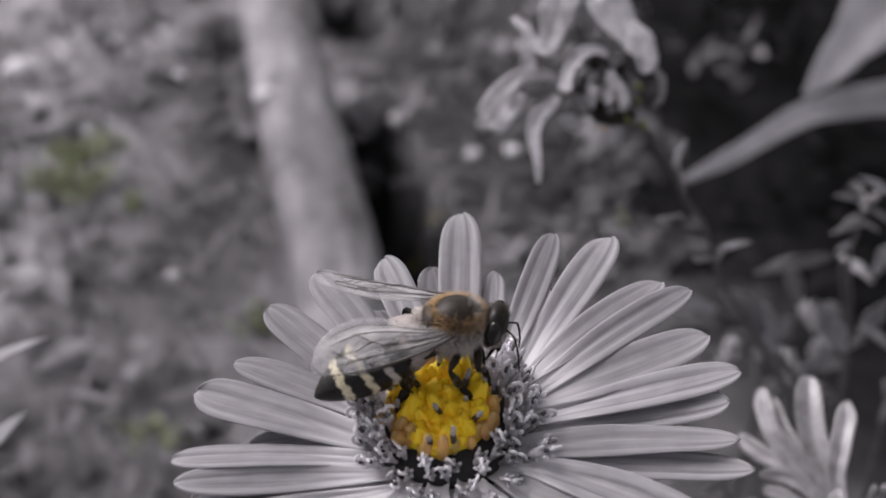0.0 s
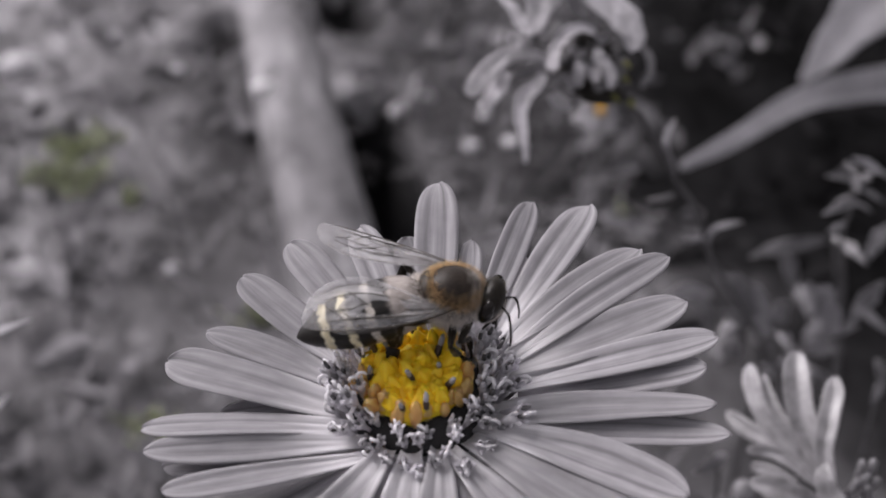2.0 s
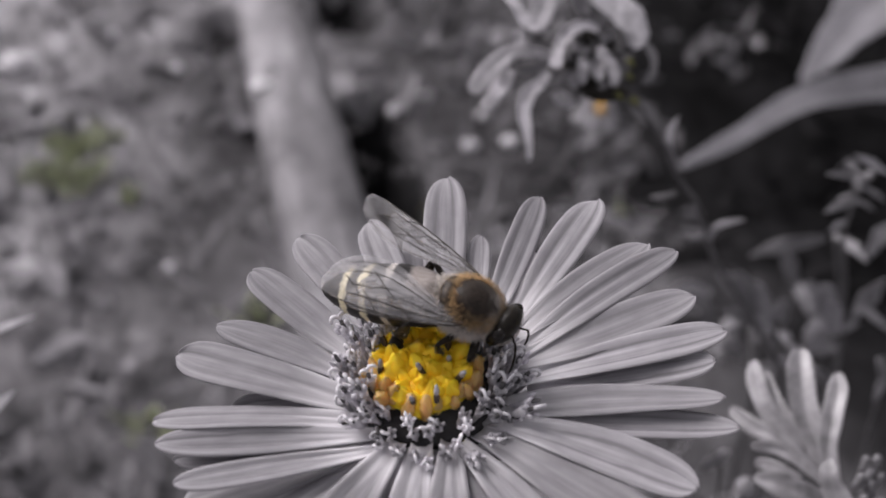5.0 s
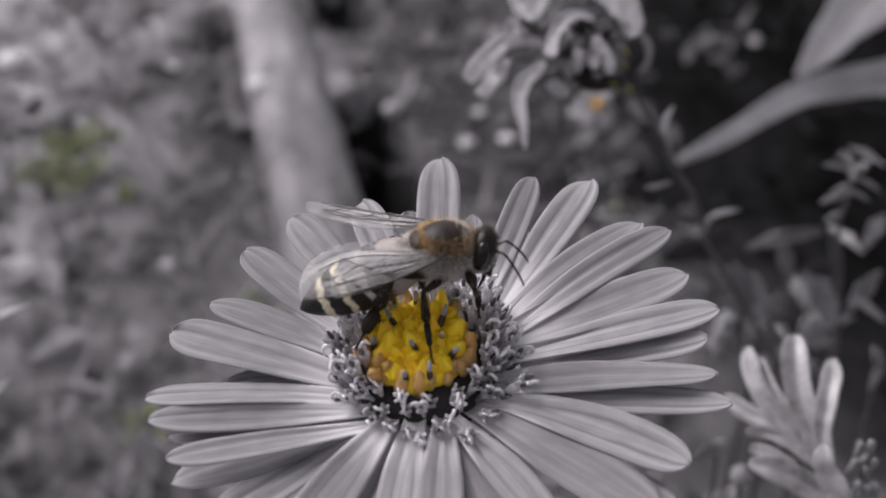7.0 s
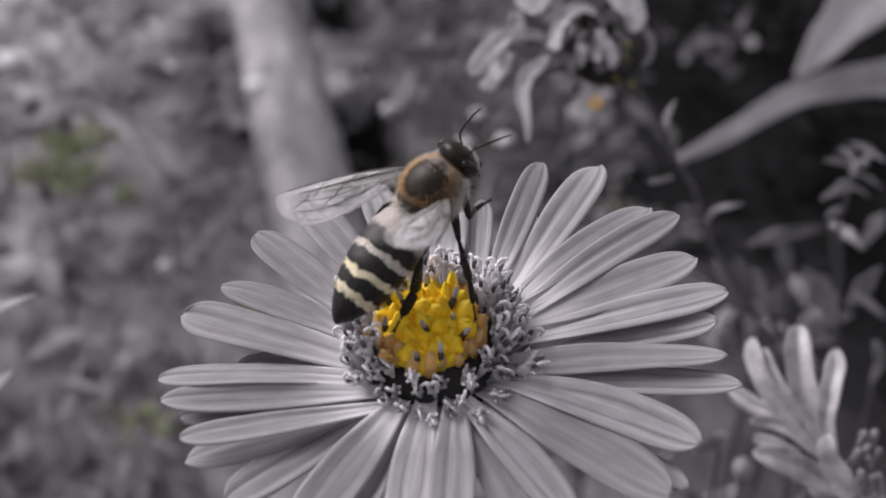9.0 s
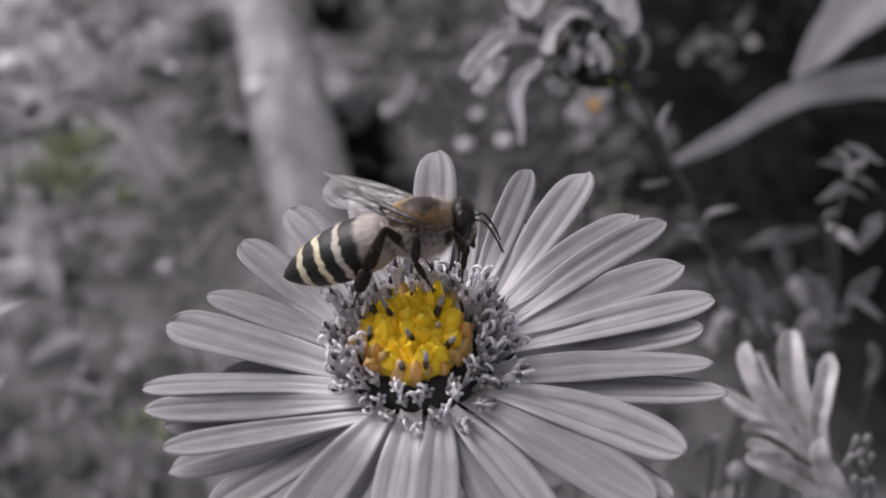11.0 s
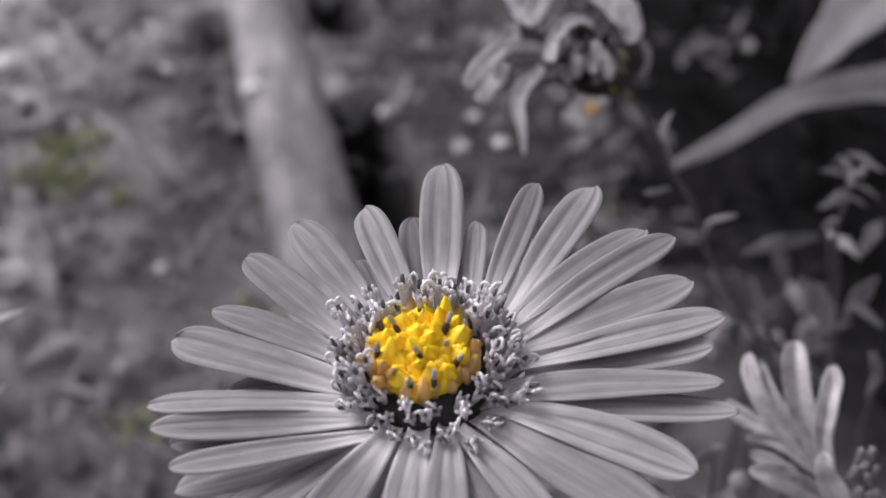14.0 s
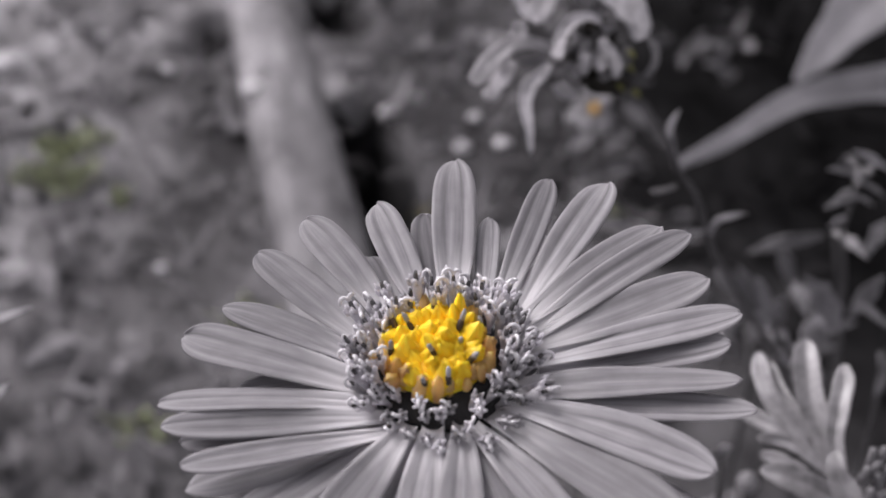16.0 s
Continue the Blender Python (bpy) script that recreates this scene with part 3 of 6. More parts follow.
def build_log():
    """A pale weathered log, half sunk in the soil, that runs away."""
    # along the log: x, y of its middle and its thickness, metres
    course = [(-0.043, 0.400, 0.046), (-0.0551, 0.469, 0.050), (-0.0615, 0.5034, 0.053), (-0.0763, 0.576, 0.0575), (-0.0886, 0.630, 0.0581), (-0.1142, 0.752, 0.0606), (-0.1293, 0.833, 0.0642), (-0.1495, 0.9435, 0.070), (-0.178, 1.10, 0.075)]
    # its cross-section, across and up: a crest on one side and a worn, sloping flank on the other
    outline = [(-0.9, -1.0), (-1.0, -0.3), (-0.97, 0.1), (-0.84, 0.42), (-0.6, 0.58), (-0.3, 0.55), (0.0, 0.45), (0.3, 0.30), (0.6, 0.07), (0.85, -0.28), (1.0, -0.75), (0.8, -1.1), (0.0, -1.2)]

    def along_profile(f):
        f *= len(outline)
        i = int(f)
        (ax, az), (bx, bz) = outline[i % len(outline)], outline[(i + 1) % len(outline)]
        return ax + (bx - ax) * (f - i), az + (bz - az) * (f - i)
    n, rings = 39, []
    bm = bmesh.new()
    side = Vector((course[-1][1] - course[0][1], course[0][0] - course[-1][0], 0)).normalized()
    steps = 40
    for i in range(steps + 1):
        f = i / steps * (len(course) - 1)
        k = min(int(f), len(course) - 2)
        (ax, ay, aw), (bx, by, bw) = course[k], course[k + 1]
        f = smooth01(f - k) * 0.3 + (f - k) * 0.7
        c = Vector((ax + (bx - ax) * f, ay + (by - ay) * f, 0.013))
        r0 = (aw + (bw - aw) * f) / 2
        if i in (0, steps):
            r0 *= 0.86
        ring = []
        for q in range(n):
            a, z = along_profile(q / n)
            bulge = 1 + 0.05 * noise.noise((a * 2, z * 2, c.y * 7)) + 0.04 * noise.noise((a * 6, z * 6, c.y * 9))
            ring.append(bm.verts.new(c + side * a * r0 * bulge + Vector((0, 0, z * r0 * bulge))))
        rings.append(ring)
    for p, q in zip(rings, rings[1:]):
        for k in range(n):
            bm.faces.new((p[k], p[(k + 1) % n], q[(k + 1) % n], q[k]))
    bm.faces.new(rings[0]), bm.faces.new(rings[-1])
    tagged(mesh_object("log", bm, BARK), "pale grey weathered log lying on the soil", "log")


build_log()


def build_pebbles():
    rnd = random.Random(3)
    # place, size in mm, height of what it lies on
    spots = [(-0.038, 0.718, 7, None), (0.013, 0.663, 6, None), (0.039, 0.664, 6, None), (0.022, 0.70, 5, None), (-0.017, 0.735, 5, None), (0.055, 0.86, 7, None),
             (-0.203, 0.785, 6, None), (-0.27, 0.86, 6, None), (-0.150, 0.500, 4, None), (-0.1245, 0.690, 9, 0.024), (-0.224, 0.493, 6, None), (-0.325, 0.796, 14, None)]
    for x, y, r, z in spots:
        bm = bmesh.new()
        bmesh.ops.create_icosphere(bm, subdivisions=2, radius=r * MM)
        for v in bm.verts:
            v.co *= 1 + 0.18 * noise.noise(v.co * 90 + Vector((x * 50, y * 50, 0)))
            v.co.z *= 0.65
        ob = mesh_object("pebble", bm, PEBBLE)
        ob.matrix_basis = pose(x, y, (max(ground_height(x, y), -0.004) if z is None else z) + r * MM * 0.5, 0, 0, rnd.uniform(0, 360))
        tagged(ob, "small pale rounded pebble on the soil", "pebble", "pebbles on the soil")


build_pebbles()


def build_weeds():
    rnd = random.Random(8)
    for x, y, spread, count in ((-0.240, 0.655, 24, 60), (-0.236, 0.612, 27, 110), (-0.193, 0.590, 9, 10), (-0.098, 0.453, 10, 16), (-0.093, 0.938, 14, 14), (0.096, 0.562, 12, 4), (-0.135, 0.367, 12, 16)):
        t = thing("weed_clump", "small green weed clump growing from the soil", "weed", pose(x, y, ground_height(x, y)), "green weeds")
        bm = bmesh.new()
        for _ in range(count):
            a, r = rnd.uniform(0, 6.28), spread * math.sqrt(rnd.random())
            b = Vector((r * math.cos(a), r * math.sin(a), 0))
            d = Vector((rnd.gauss(0, 0.7), rnd.gauss(0, 0.7), 1)).normalized()
            blade(bm, b, b + d * rnd.uniform(6, 16), rnd.uniform(2.5, 6), (rnd.gauss(0, 1), rnd.gauss(0, 1), 0.3), nu=4, nv=2)
        part("leaves", bm, GREEN, t)
    for x, y in ((-0.0223, 0.6135), (-0.0105, 0.588)):
        t = thing("weed_clump", "dull olive seedling at the edge of the hollow", "weed", pose(x, y, ground_height(x, y)), "green weeds")
        bm = bmesh.new()
        for _ in range(7):
            b = Vector((rnd.gauss(0, 4), rnd.gauss(0, 4), -2))
            blade(bm, b, b + Vector((rnd.gauss(0, 5), rnd.gauss(0, 5), rnd.uniform(6, 12))), rnd.uniform(3, 5), (rnd.gauss(0, 1), -0.6, 0.6), nu=5, nv=2)
        part("leaves", bm, OLIVE, t)


build_weeds()


# ---- the aster in bloom ----
FLOWER = pose(-0.000134, -0.001223, 0.297805, 14, 0, 0)
# foot x, y; tip x, y; width; twist; height of the tip; sideways bow of the upper and the lower rank of petals
UPPER = [(0.1, 4.4, 0.3, 17.6, 2.58, 0.05, 1.5, 0), (-1.6, 4.3, -4.9, 13, 2.15, -0.15, 1.5, 0.1), (-3.9, 4, -9.4, 11.6, 2.3, -0.1, 1.5, -0.1), (-4.8, 2, -12.1, 8.4, 2.45, 0.1, 1.5, 0.15),
         (-4.6, 0.2, -13.7, 3.8, 2, 0.15, 1.5, -0.25), (-4.8, -1.4, -15.7, 1.4, 2.77, 0.05, 1.5, 0.2), (-4.2, -2.6, -16.3, -3.6, 1.89, 0.35, 1.6, 0), (-3.5, -3.6, -15.9, -5.2, 1.69, -0.25, 1.5, 0.2),
         (-3, -4.5, -14.4, -7.9, 1.43, -0.1, 1.7, 0.25)]
UPPER += [(-2.4, -4.1, -7.6, -13.4, 2.42, -0.35, 1, 0.1), (-1, -4.1, -2.1, -14, 2.24, 0.1, 0.7, -0.1), (0.6, -4, 0.2, -14.2, 2.16, -0.1, 0.8, 0.1),
         (1, -3.9, 6.8, -12.6, 1.99, 0.05, 0.9, 0.1)]
UPPER += [(2.2, -3.4, 12, -11.3, 2.97, -0.05, 1.2, 0.1), (3, -2.5, 14, -8, 2.58, 0.05, 1.4, 0.15), (3, -1.7, 16.4, -1.9, 2.27, -0.25, 1.5, 0.1),
         (3.7, 0.3, 17.3, 3.4, 2.19, -0.05, 1.6, -0.1), (4.2, 1.5, 15.8, 6.3, 2.55, 0.05, 1.5, -0.15), (4.1, 1.9, 15.1, 10, 1.95, 0.25, 1.9, 0.1), (3.9, 3.1, 13.4, 10.9, 2.13, 0, 1.5, 0.05),
         (4, 4.1, 10.5, 15.3, 2.36, -0.1, 1.5, -0.1), (2.7, 4.2, 6.6, 15.4, 1.81, 0.3, 1.6, -0.1)]
LOWER = [(-0.8, 5.3, -1.7, 13.2, 2.05, 0.1, 0.6, 0), (-3, 3.7, -5.2, 9.2, 1.92, 0, 0.4, 0), (-4.9, -0.2, -12.4, -1.8, 1.9, 0.2, 0.3, 0), (-4.4, -3.6, -15, -5.4, 1.61, 0, 0.2, 0),
         (-3.6, -3.9, -14.2, -8.5, 2.24, 0.15, 0.4, 0.2)]
LOWER += [(-3.4, -4.2, -11.7, -11, 2.11, -0.1, 0.2, 0), (-2, -4.1, -5.2, -12.6, 1.91, 0, 0.1, 0), (0.7, -3.9, 4.4, -12.8, 1.97, 0, 0.1, 0),
         (2.4, -3.6, 13, -10.3, 2.24, 0, 0.4, 0.1), (4.1, -2.3, 17.0, -3.8, 1.83, 0.0, 1.3, -0.1), (5.2, 0, 16.4, 1.35, 2, 0.0, 1.2, 0), (4.3, 3.9, 10.5, 8.8, 0.6, 0.5, 1.1, 0.5),
         (3.7, 5.3, 6, 11.8, 1.27, 0, 0.4, 0), (2, 5, 2.6, 12.9, 1.39, 0, 0.4, 0), (-0.2, -4, -1, -13.1, 1.83, 0, 0, 0), (2.7, -3.2, 11.1, -5.8, 2, 0, -0.2, 0),
         (4.5, 1.4, 14.4, 5.3, 1.92, 0, 0, 0)]


def floret_mesh(seed):
    """An open disc floret: a pale tube that flares into five blunt lobes, its dark anthers and two thick curled style arms."""
    rnd = random.Random(seed)
    bm = bmesh.new()
    tall = rnd.uniform(1.3, 2.1)
    flare = rnd.uniform(0.26, 0.36)
    tube(bm, [(0, 0, -0.5), (0, 0, 0.35 * tall), (0.03, 0, 0.75 * tall), (0.05, 0, tall)], [0.12, 0.15, flare * 0.8, flare], 8, 0)
    for k in range(5):
        a = 6.283 * k / 5 + rnd.uniform(-0.2, 0.2)
        c, q = math.cos(a), math.sin(a)
        out = flare + rnd.uniform(0.02, 0.22)
        tube(bm, [(flare * 0.85 * c, flare * 0.85 * q, tall - 0.12), ((flare + out) / 2 * c, (flare + out) / 2 * q, tall + 0.16), (out * c, out * q, tall + rnd.uniform(0.12, 0.38))], [0.13, 0.12, 0.04], 5, 0)
    tube(bm, [(0.03, 0, tall - 0.2), (0.05, 0.02, tall + 0.3), (0.07, 0.03, tall + 0.5)], [0.13, 0.12, 0.08], 6, 2)
    for sgn in ((), (-1,), (-1, 1))[seed % 3]:
        r = rnd.uniform(0.18, 0.30)
        far = rnd.uniform(2.2, 4.4)
        arc = [(0.07 + sgn * r * (1 - math.cos(q)), 0.03 + 0.06 * sgn * q, tall + 0.45 + r * 1.3 * math.sin(q)) for q in (0, 0.2 * far, 0.4 * far, 0.6 * far, 0.8 * far, far)]
        tube(bm, arc, [0.08, 0.105, 0.11, 0.11, 0.10, 0.06], 6, 1)
    return bm


def bud_mesh(seed):
    """A closed disc floret: a swollen club with five blunt lobes."""
    rnd = random.Random(seed)
    bm = bmesh.new()
    prof = [(-0.7, 0.30), (0.0, 0.46), (0.3, 0.50), (0.55, 0.43), (0.85, 0.24), (1.1, 0.06)]
    n, rings = 10, []
    lean = rnd.uniform(-0.15, 0.15), rnd.uniform(-0.15, 0.15)
    for h, r in prof:
        ring = []
        for k in range(n):
            lobe = 1 + (0.17 if h > 0.3 else 0.04) * (1 if k % 2 else -1) * min(1, h + 0.4) + rnd.uniform(-0.06, 0.06)
            a = 6.28318 * k / n
            ring.append(bm.verts.new(Vector((r * lobe * math.cos(a) + lean[0] * h, r * lobe * math.sin(a) + lean[1] * h, h + (0.16 if k % 2 and h > 0.8 else 0))) * MM))
        rings.append(ring)
    for a, b in zip(rings, rings[1:]):
        for k in range(n):
            bm.faces.new((a[k], a[(k + 1) % n], b[(k + 1) % n], b[k]))
    bm.faces.new(rings[0]), bm.faces.new(rings[-1])
    return bm


DISC_X = -0.5  # the disc sits a little to one side of the rays, mm


def dome(r):
    """Height of the disc's surface at radius r, mm."""
    return 0.2 + 1.9 * (1 - min(1.0, r / 4.9) ** 2.4)


def seat(x, y, extra=0.0, lean=0.35, spin=0.0):
    """Pose on the disc's dome, leaning outward."""
    r = math.hypot(x, y)
    d = Vector((x * lean / 6, y * lean / 6, 1)) if r else Vector((0, 0, 1))
    q = d.normalized().to_track_quat("Z", "Y").to_matrix().to_4x4()
    return Matrix.Translation(Vector((x + DISC_X, y, dome(r) + extra)) * MM) @ q @ pose(0, 0, 0, 0, 0, spin)


def build_aster():
    t = thing("aster_flower", "lilac-grey aster in full bloom with yellow disc", "flower", FLOWER)
    rnd = random.Random(21)
    for rank, foot_z, fold in ((UPPER, 0.3, 0.09), (LOWER, -0.05, 0.07)):
        for i, (x0, y0, x1, y1, width, twist, tip, bow) in enumerate(rank):
            long = math.hypot(x1 - x0, y1 - y0)
            arch = rnd.uniform(0.1, 0.5) if rank is UPPER else rnd.uniform(-0.1, 0.2)
            bm = ray_petal(0, long, foot_z, tip, width, twist, fold, arch, bow, i + (0 if rank is UPPER else 50))
            part("petal", bm, PETAL, t).matrix_basis = pose(x0 * MM, y0 * MM, (0.12 if i % 2 else 0) * MM, 0, 0, math.degrees(math.atan2(y1 - y0, x1 - x0)))
    bm = bmesh.new()
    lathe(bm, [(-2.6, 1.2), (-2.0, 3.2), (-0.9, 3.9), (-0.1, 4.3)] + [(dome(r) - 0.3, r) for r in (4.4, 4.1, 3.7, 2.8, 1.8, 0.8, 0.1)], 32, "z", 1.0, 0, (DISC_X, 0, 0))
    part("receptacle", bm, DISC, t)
    for k in range(22):
        bm = bmesh.new()
        blade(bm, (3.0, 0, -1.7), (6.0, 0, -0.9 + 0.3 * (k % 2)), 1.3, (0, 0, 1), -0.3)
        part("bract", bm, LEAF, t).matrix_basis = pose(0, 0, 0, 0, 0, k * 360 / 22)
    bm = bmesh.new()
    tube(bm, [(0, 0, -2.4), (0.5, 3, -20), (2, 14, -80), (6, 40, -180), (8, 70, -290)], [1.1, 0.9, 1.0, 1.2, 1.6], 10)
    part("stem", bm, STEM, t)
    metal = [mesh_object("floret", floret_mesh(s), [FLORET, FLORET_TIP, ANTHER_GREY], t) for s in range(9)]
    first = set(metal)
    def grow(r, a, sunk, lean, size, curled):
        pick = rnd.choice([m for k, m in enumerate(metal) if curled is None or (k % 3 > 0) == curled])
        m = seat(r * math.cos(a), r * math.sin(a), sunk, lean, rnd.uniform(0, 360)) @ pose(0, 0, 0, rnd.gauss(0, 8), rnd.gauss(0, 8), 0)
        if pick in first:
            pick.matrix_basis = m
            first.discard(pick)
        else:
            share("floret", pick.data, t, m).scale = [size * rnd.uniform(0.85, 1.1)] * 2 + [size * rnd.uniform(0.8, 1.15)]
    # three full rows at the back and the sides
    for r, count, lean in ((3.5, 17, 0.35), (4.0, 20, 0.55), (4.55, 23, 0.8)):
        for k in range(count):
            a = -0.55 + 4.24 * (k + (0.5 if r == 4.0 else 0) + rnd.uniform(-0.25, 0.25)) / count
            grow(r + rnd.uniform(-0.15, 0.15), a, rnd.uniform(-0.5, 0.0), lean * rnd.uniform(0.6, 1.3), 1.12, None)
    # an open row of curled ones at the front, and a few sunk before the buds
    for k in range(15):
        grow(4.75 + rnd.uniform(-0.25, 0.25), -2.75 + 2.35 * (k + rnd.uniform(-0.25, 0.25)) / 14, rnd.uniform(-0.6, -0.2), rnd.uniform(0.6, 1.3), 0.92, True)
    for k in range(7):
        grow(3.55 + rnd.uniform(-0.1, 0.1), -2.6 + 2.1 * (k + rnd.uniform(-0.2, 0.2)) / 6, rnd.uniform(-0.95, -0.6), rnd.uniform(0.4, 0.9), 0.9, None)
    for k in range(9):
        grow(4.15 + rnd.uniform(-0.15, 0.15), -2.65 + 2.2 * (k + rnd.uniform(-0.3, 0.3)) / 8, rnd.uniform(-0.75, -0.35), rnd.uniform(0.5, 1.0), 0.9, True)
    for spare in first:
        bpy.data.objects.remove(spare)
    kinds = {}
    for name, mat in (("yellow", YELLOW), ("orange", ORANGE)):
        kinds[name] = []
        for q in range(3):
            me = bpy.data.meshes.new("bud")
            bm = bud_mesh(q + (10 if name == "orange" else 0))
            bmesh.ops.recalc_face_normals(bm, faces=bm.faces[:])
            bm.to_mesh(me)
            bm.free()
            me.materials.append(mat)
            for p in me.polygons:
                p.use_smooth = True
            kinds[name].append(me)
    bm = bmesh.new()
    lathe(bm, [(dome(r) + 0.74 - 0.16 * r, r) for r in (3.2, 2.7, 2.0, 1.2, 0.5, 0.05)], 24, "z", 1.0, 0, (-0.5 + DISC_X, 0.1, 0))
    part("disc_core", bm, YELLOW, t)
    for k in range(96):
        r, a = 0.325 * math.sqrt(k + 0.3), k * 2.39996
        x, y = -0.45 + r * math.cos(a), 0.02 + (1.08 if math.sin(a) > 0 else 0.94) * r * math.sin(a)
        tint = "orange" if r > 2.6 + 0.3 * math.sin(a * 3) and (y < 0.8 or x > 1.4) or r > 3.05 else "yellow"
        ob = share("bud", rnd.choice(kinds[tint]), t, seat(x, y, rnd.uniform(-0.25, 0.3), 0.5, rnd.uniform(0, 360)))
        ob.matrix_basis = ob.matrix_basis @ pose(0, 0, 0, rnd.uniform(-24, 24), rnd.uniform(-24, 24), 0)
        w = rnd.uniform(0.85, 1.4)
        if tint == "orange":
            w *= 0.74
        ob.scale = (w * rnd.uniform(0.85, 1.15), w, w * (rnd.uniform(0.6, 1.0) if tint == "yellow" else rnd.uniform(0.9, 1.5)))
    for x, y, lean_x, tall in ((0.95, 2.0, 6, 1.75), (1.25, 1.55, -12, 1.3), (0.7, 1.6, 14, 1.25), (-2.2, 1.9, -10, 1.2)):
        peak = share("bud", kinds["yellow"][1], t, seat(x, y, 0.4, 0.3, 40 * x) @ pose(0, 0, 0, lean_x, lean_x * 0.7, 0))
        peak.scale = (0.85, 0.95, tall)
    bm = bmesh.new()
    tube(bm, [(0, 0, -0.3), (0, 0, 0.5), (0.04, 0, 0.9), (0.06, 0, 1.05)], [0.17, 0.19, 0.19, 0.12], 6)
    tube(bm, [(0.05, 0, 0.9), (0.06, 0, 1.15), (0.10, 0, 1.45), (0.14, 0.03, 1.65)], [0.12, 0.17, 0.14, 0.06], 7, 1)
    spike = mesh_object("anther_tube", bm, [ANTHER, ANTHER_TIP], t)
    spots = [(-1.6, 0.9), (-0.4, -1.0), (1.0, 0.1), (0.75, 0.75), (-2.9, -0.4), (1.5, -1.0), (-1.0, -2.6), (0.3, -2.7), (-2.6, 1.4), (0.9, 2.6), (-0.5, 2.9), (2.2, 0.7),
             (-2.9, 2.2), (-3.3, 1.0), (-1.6, 3.2), (2.4, 1.9)]
    for i, (x, y) in enumerate(spots):
        m = seat(x, y, rnd.uniform(0.1, 0.5), rnd.uniform(0.2, 1.2), rnd.uniform(0, 360)) @ pose(0, 0, 0, rnd.uniform(-22, 22), rnd.uniform(-22, 22), 0)
        if i == 0:
            spike.matrix_basis = m
        else:
            share("anther_tube", spike.data, t, m).scale = [rnd.uniform(0.9, 1.2)] * 3
    return t


build_aster()


# ---- withered aster behind, on its branching stem ----
def along_spline(points, u):
    """Place at u (0..1) on a smooth curve through the points."""
    n = len(points) - 1
    f = min(max(u, 0.0), 1.0) * n
    i = min(int(f), n - 1)
    f -= i
    a, b, c, d = (Vector(points[max(0, min(n, i + k))]) for k in (-1, 0, 1, 2))
    return 0.5 * (2 * b + (c - a) * f + (2 * a - 5 * b + 4 * c - d) * f * f + (3 * b - a - 3 * c + d) * f * f * f)


def limp_petal(points, widths, cup=0.3, roll=0.0, seed=0, face=(0, 0, 1), crumple=0.12, nu=22, nv=8, thick=0.16, blunt=0.12):
    """A soft petal or leaf along guide points (mm) with a width at each; face: the way its flat side looks; roll: radians by which it turns towards the tip."""
    face = Vector(face)
    n = len(widths) - 1
    bm = bmesh.new()

    def place(u, v):
        p, d = along_spline(points, u), along_spline(points, min(1, u + 0.03)) - along_spline(points, max(0, u - 0.03))
        d.normalize()
        side = d.cross(face)
        side = side.normalized() if side.length > 1e-6 else Vector((1, 0, 0))
        nrm = side.cross(d)
        a = roll * u + 0.25 * crumple * noise.noise((u * 3, seed, 1.3)) * 6
        side, nrm = side * math.cos(a) + nrm * math.sin(a), nrm * math.cos(a) - side * math.sin(a)
        f = u * n
        i = min(int(f), n - 1)
        w = (widths[i] + (widths[i + 1] - widths[i]) * smooth01(f - i)) / 2
        if u > 1 - blunt:
            f = (u - 1 + blunt) / blunt
            w *= math.sqrt(max(0.03, 1 - f ** 2)) if blunt < 0.3 else max(0.06, 1 - f ** 1.4)
        w *= 1 + crumple * noise.noise((u * 5, seed, 3.7))
        vein = -0.05 * w * math.cos(v * 7.5) * smooth01(u * 5) * smooth01((1 - u) * 5)
        return p + side * v * w + nrm * (cup * w * v * v + vein + crumple * w * noise.noise((u * 4 + v, seed, 7.1)))
    sheet(bm, place, nu, nv, thick)
    return bm


# axes of the small flowers behind: x to the side, y up the slope, z to the front
SLOPE = Matrix(((1, 0, 0), (0, 0.5, -0.866), (0, 0.866, 0.5))).to_4x4()


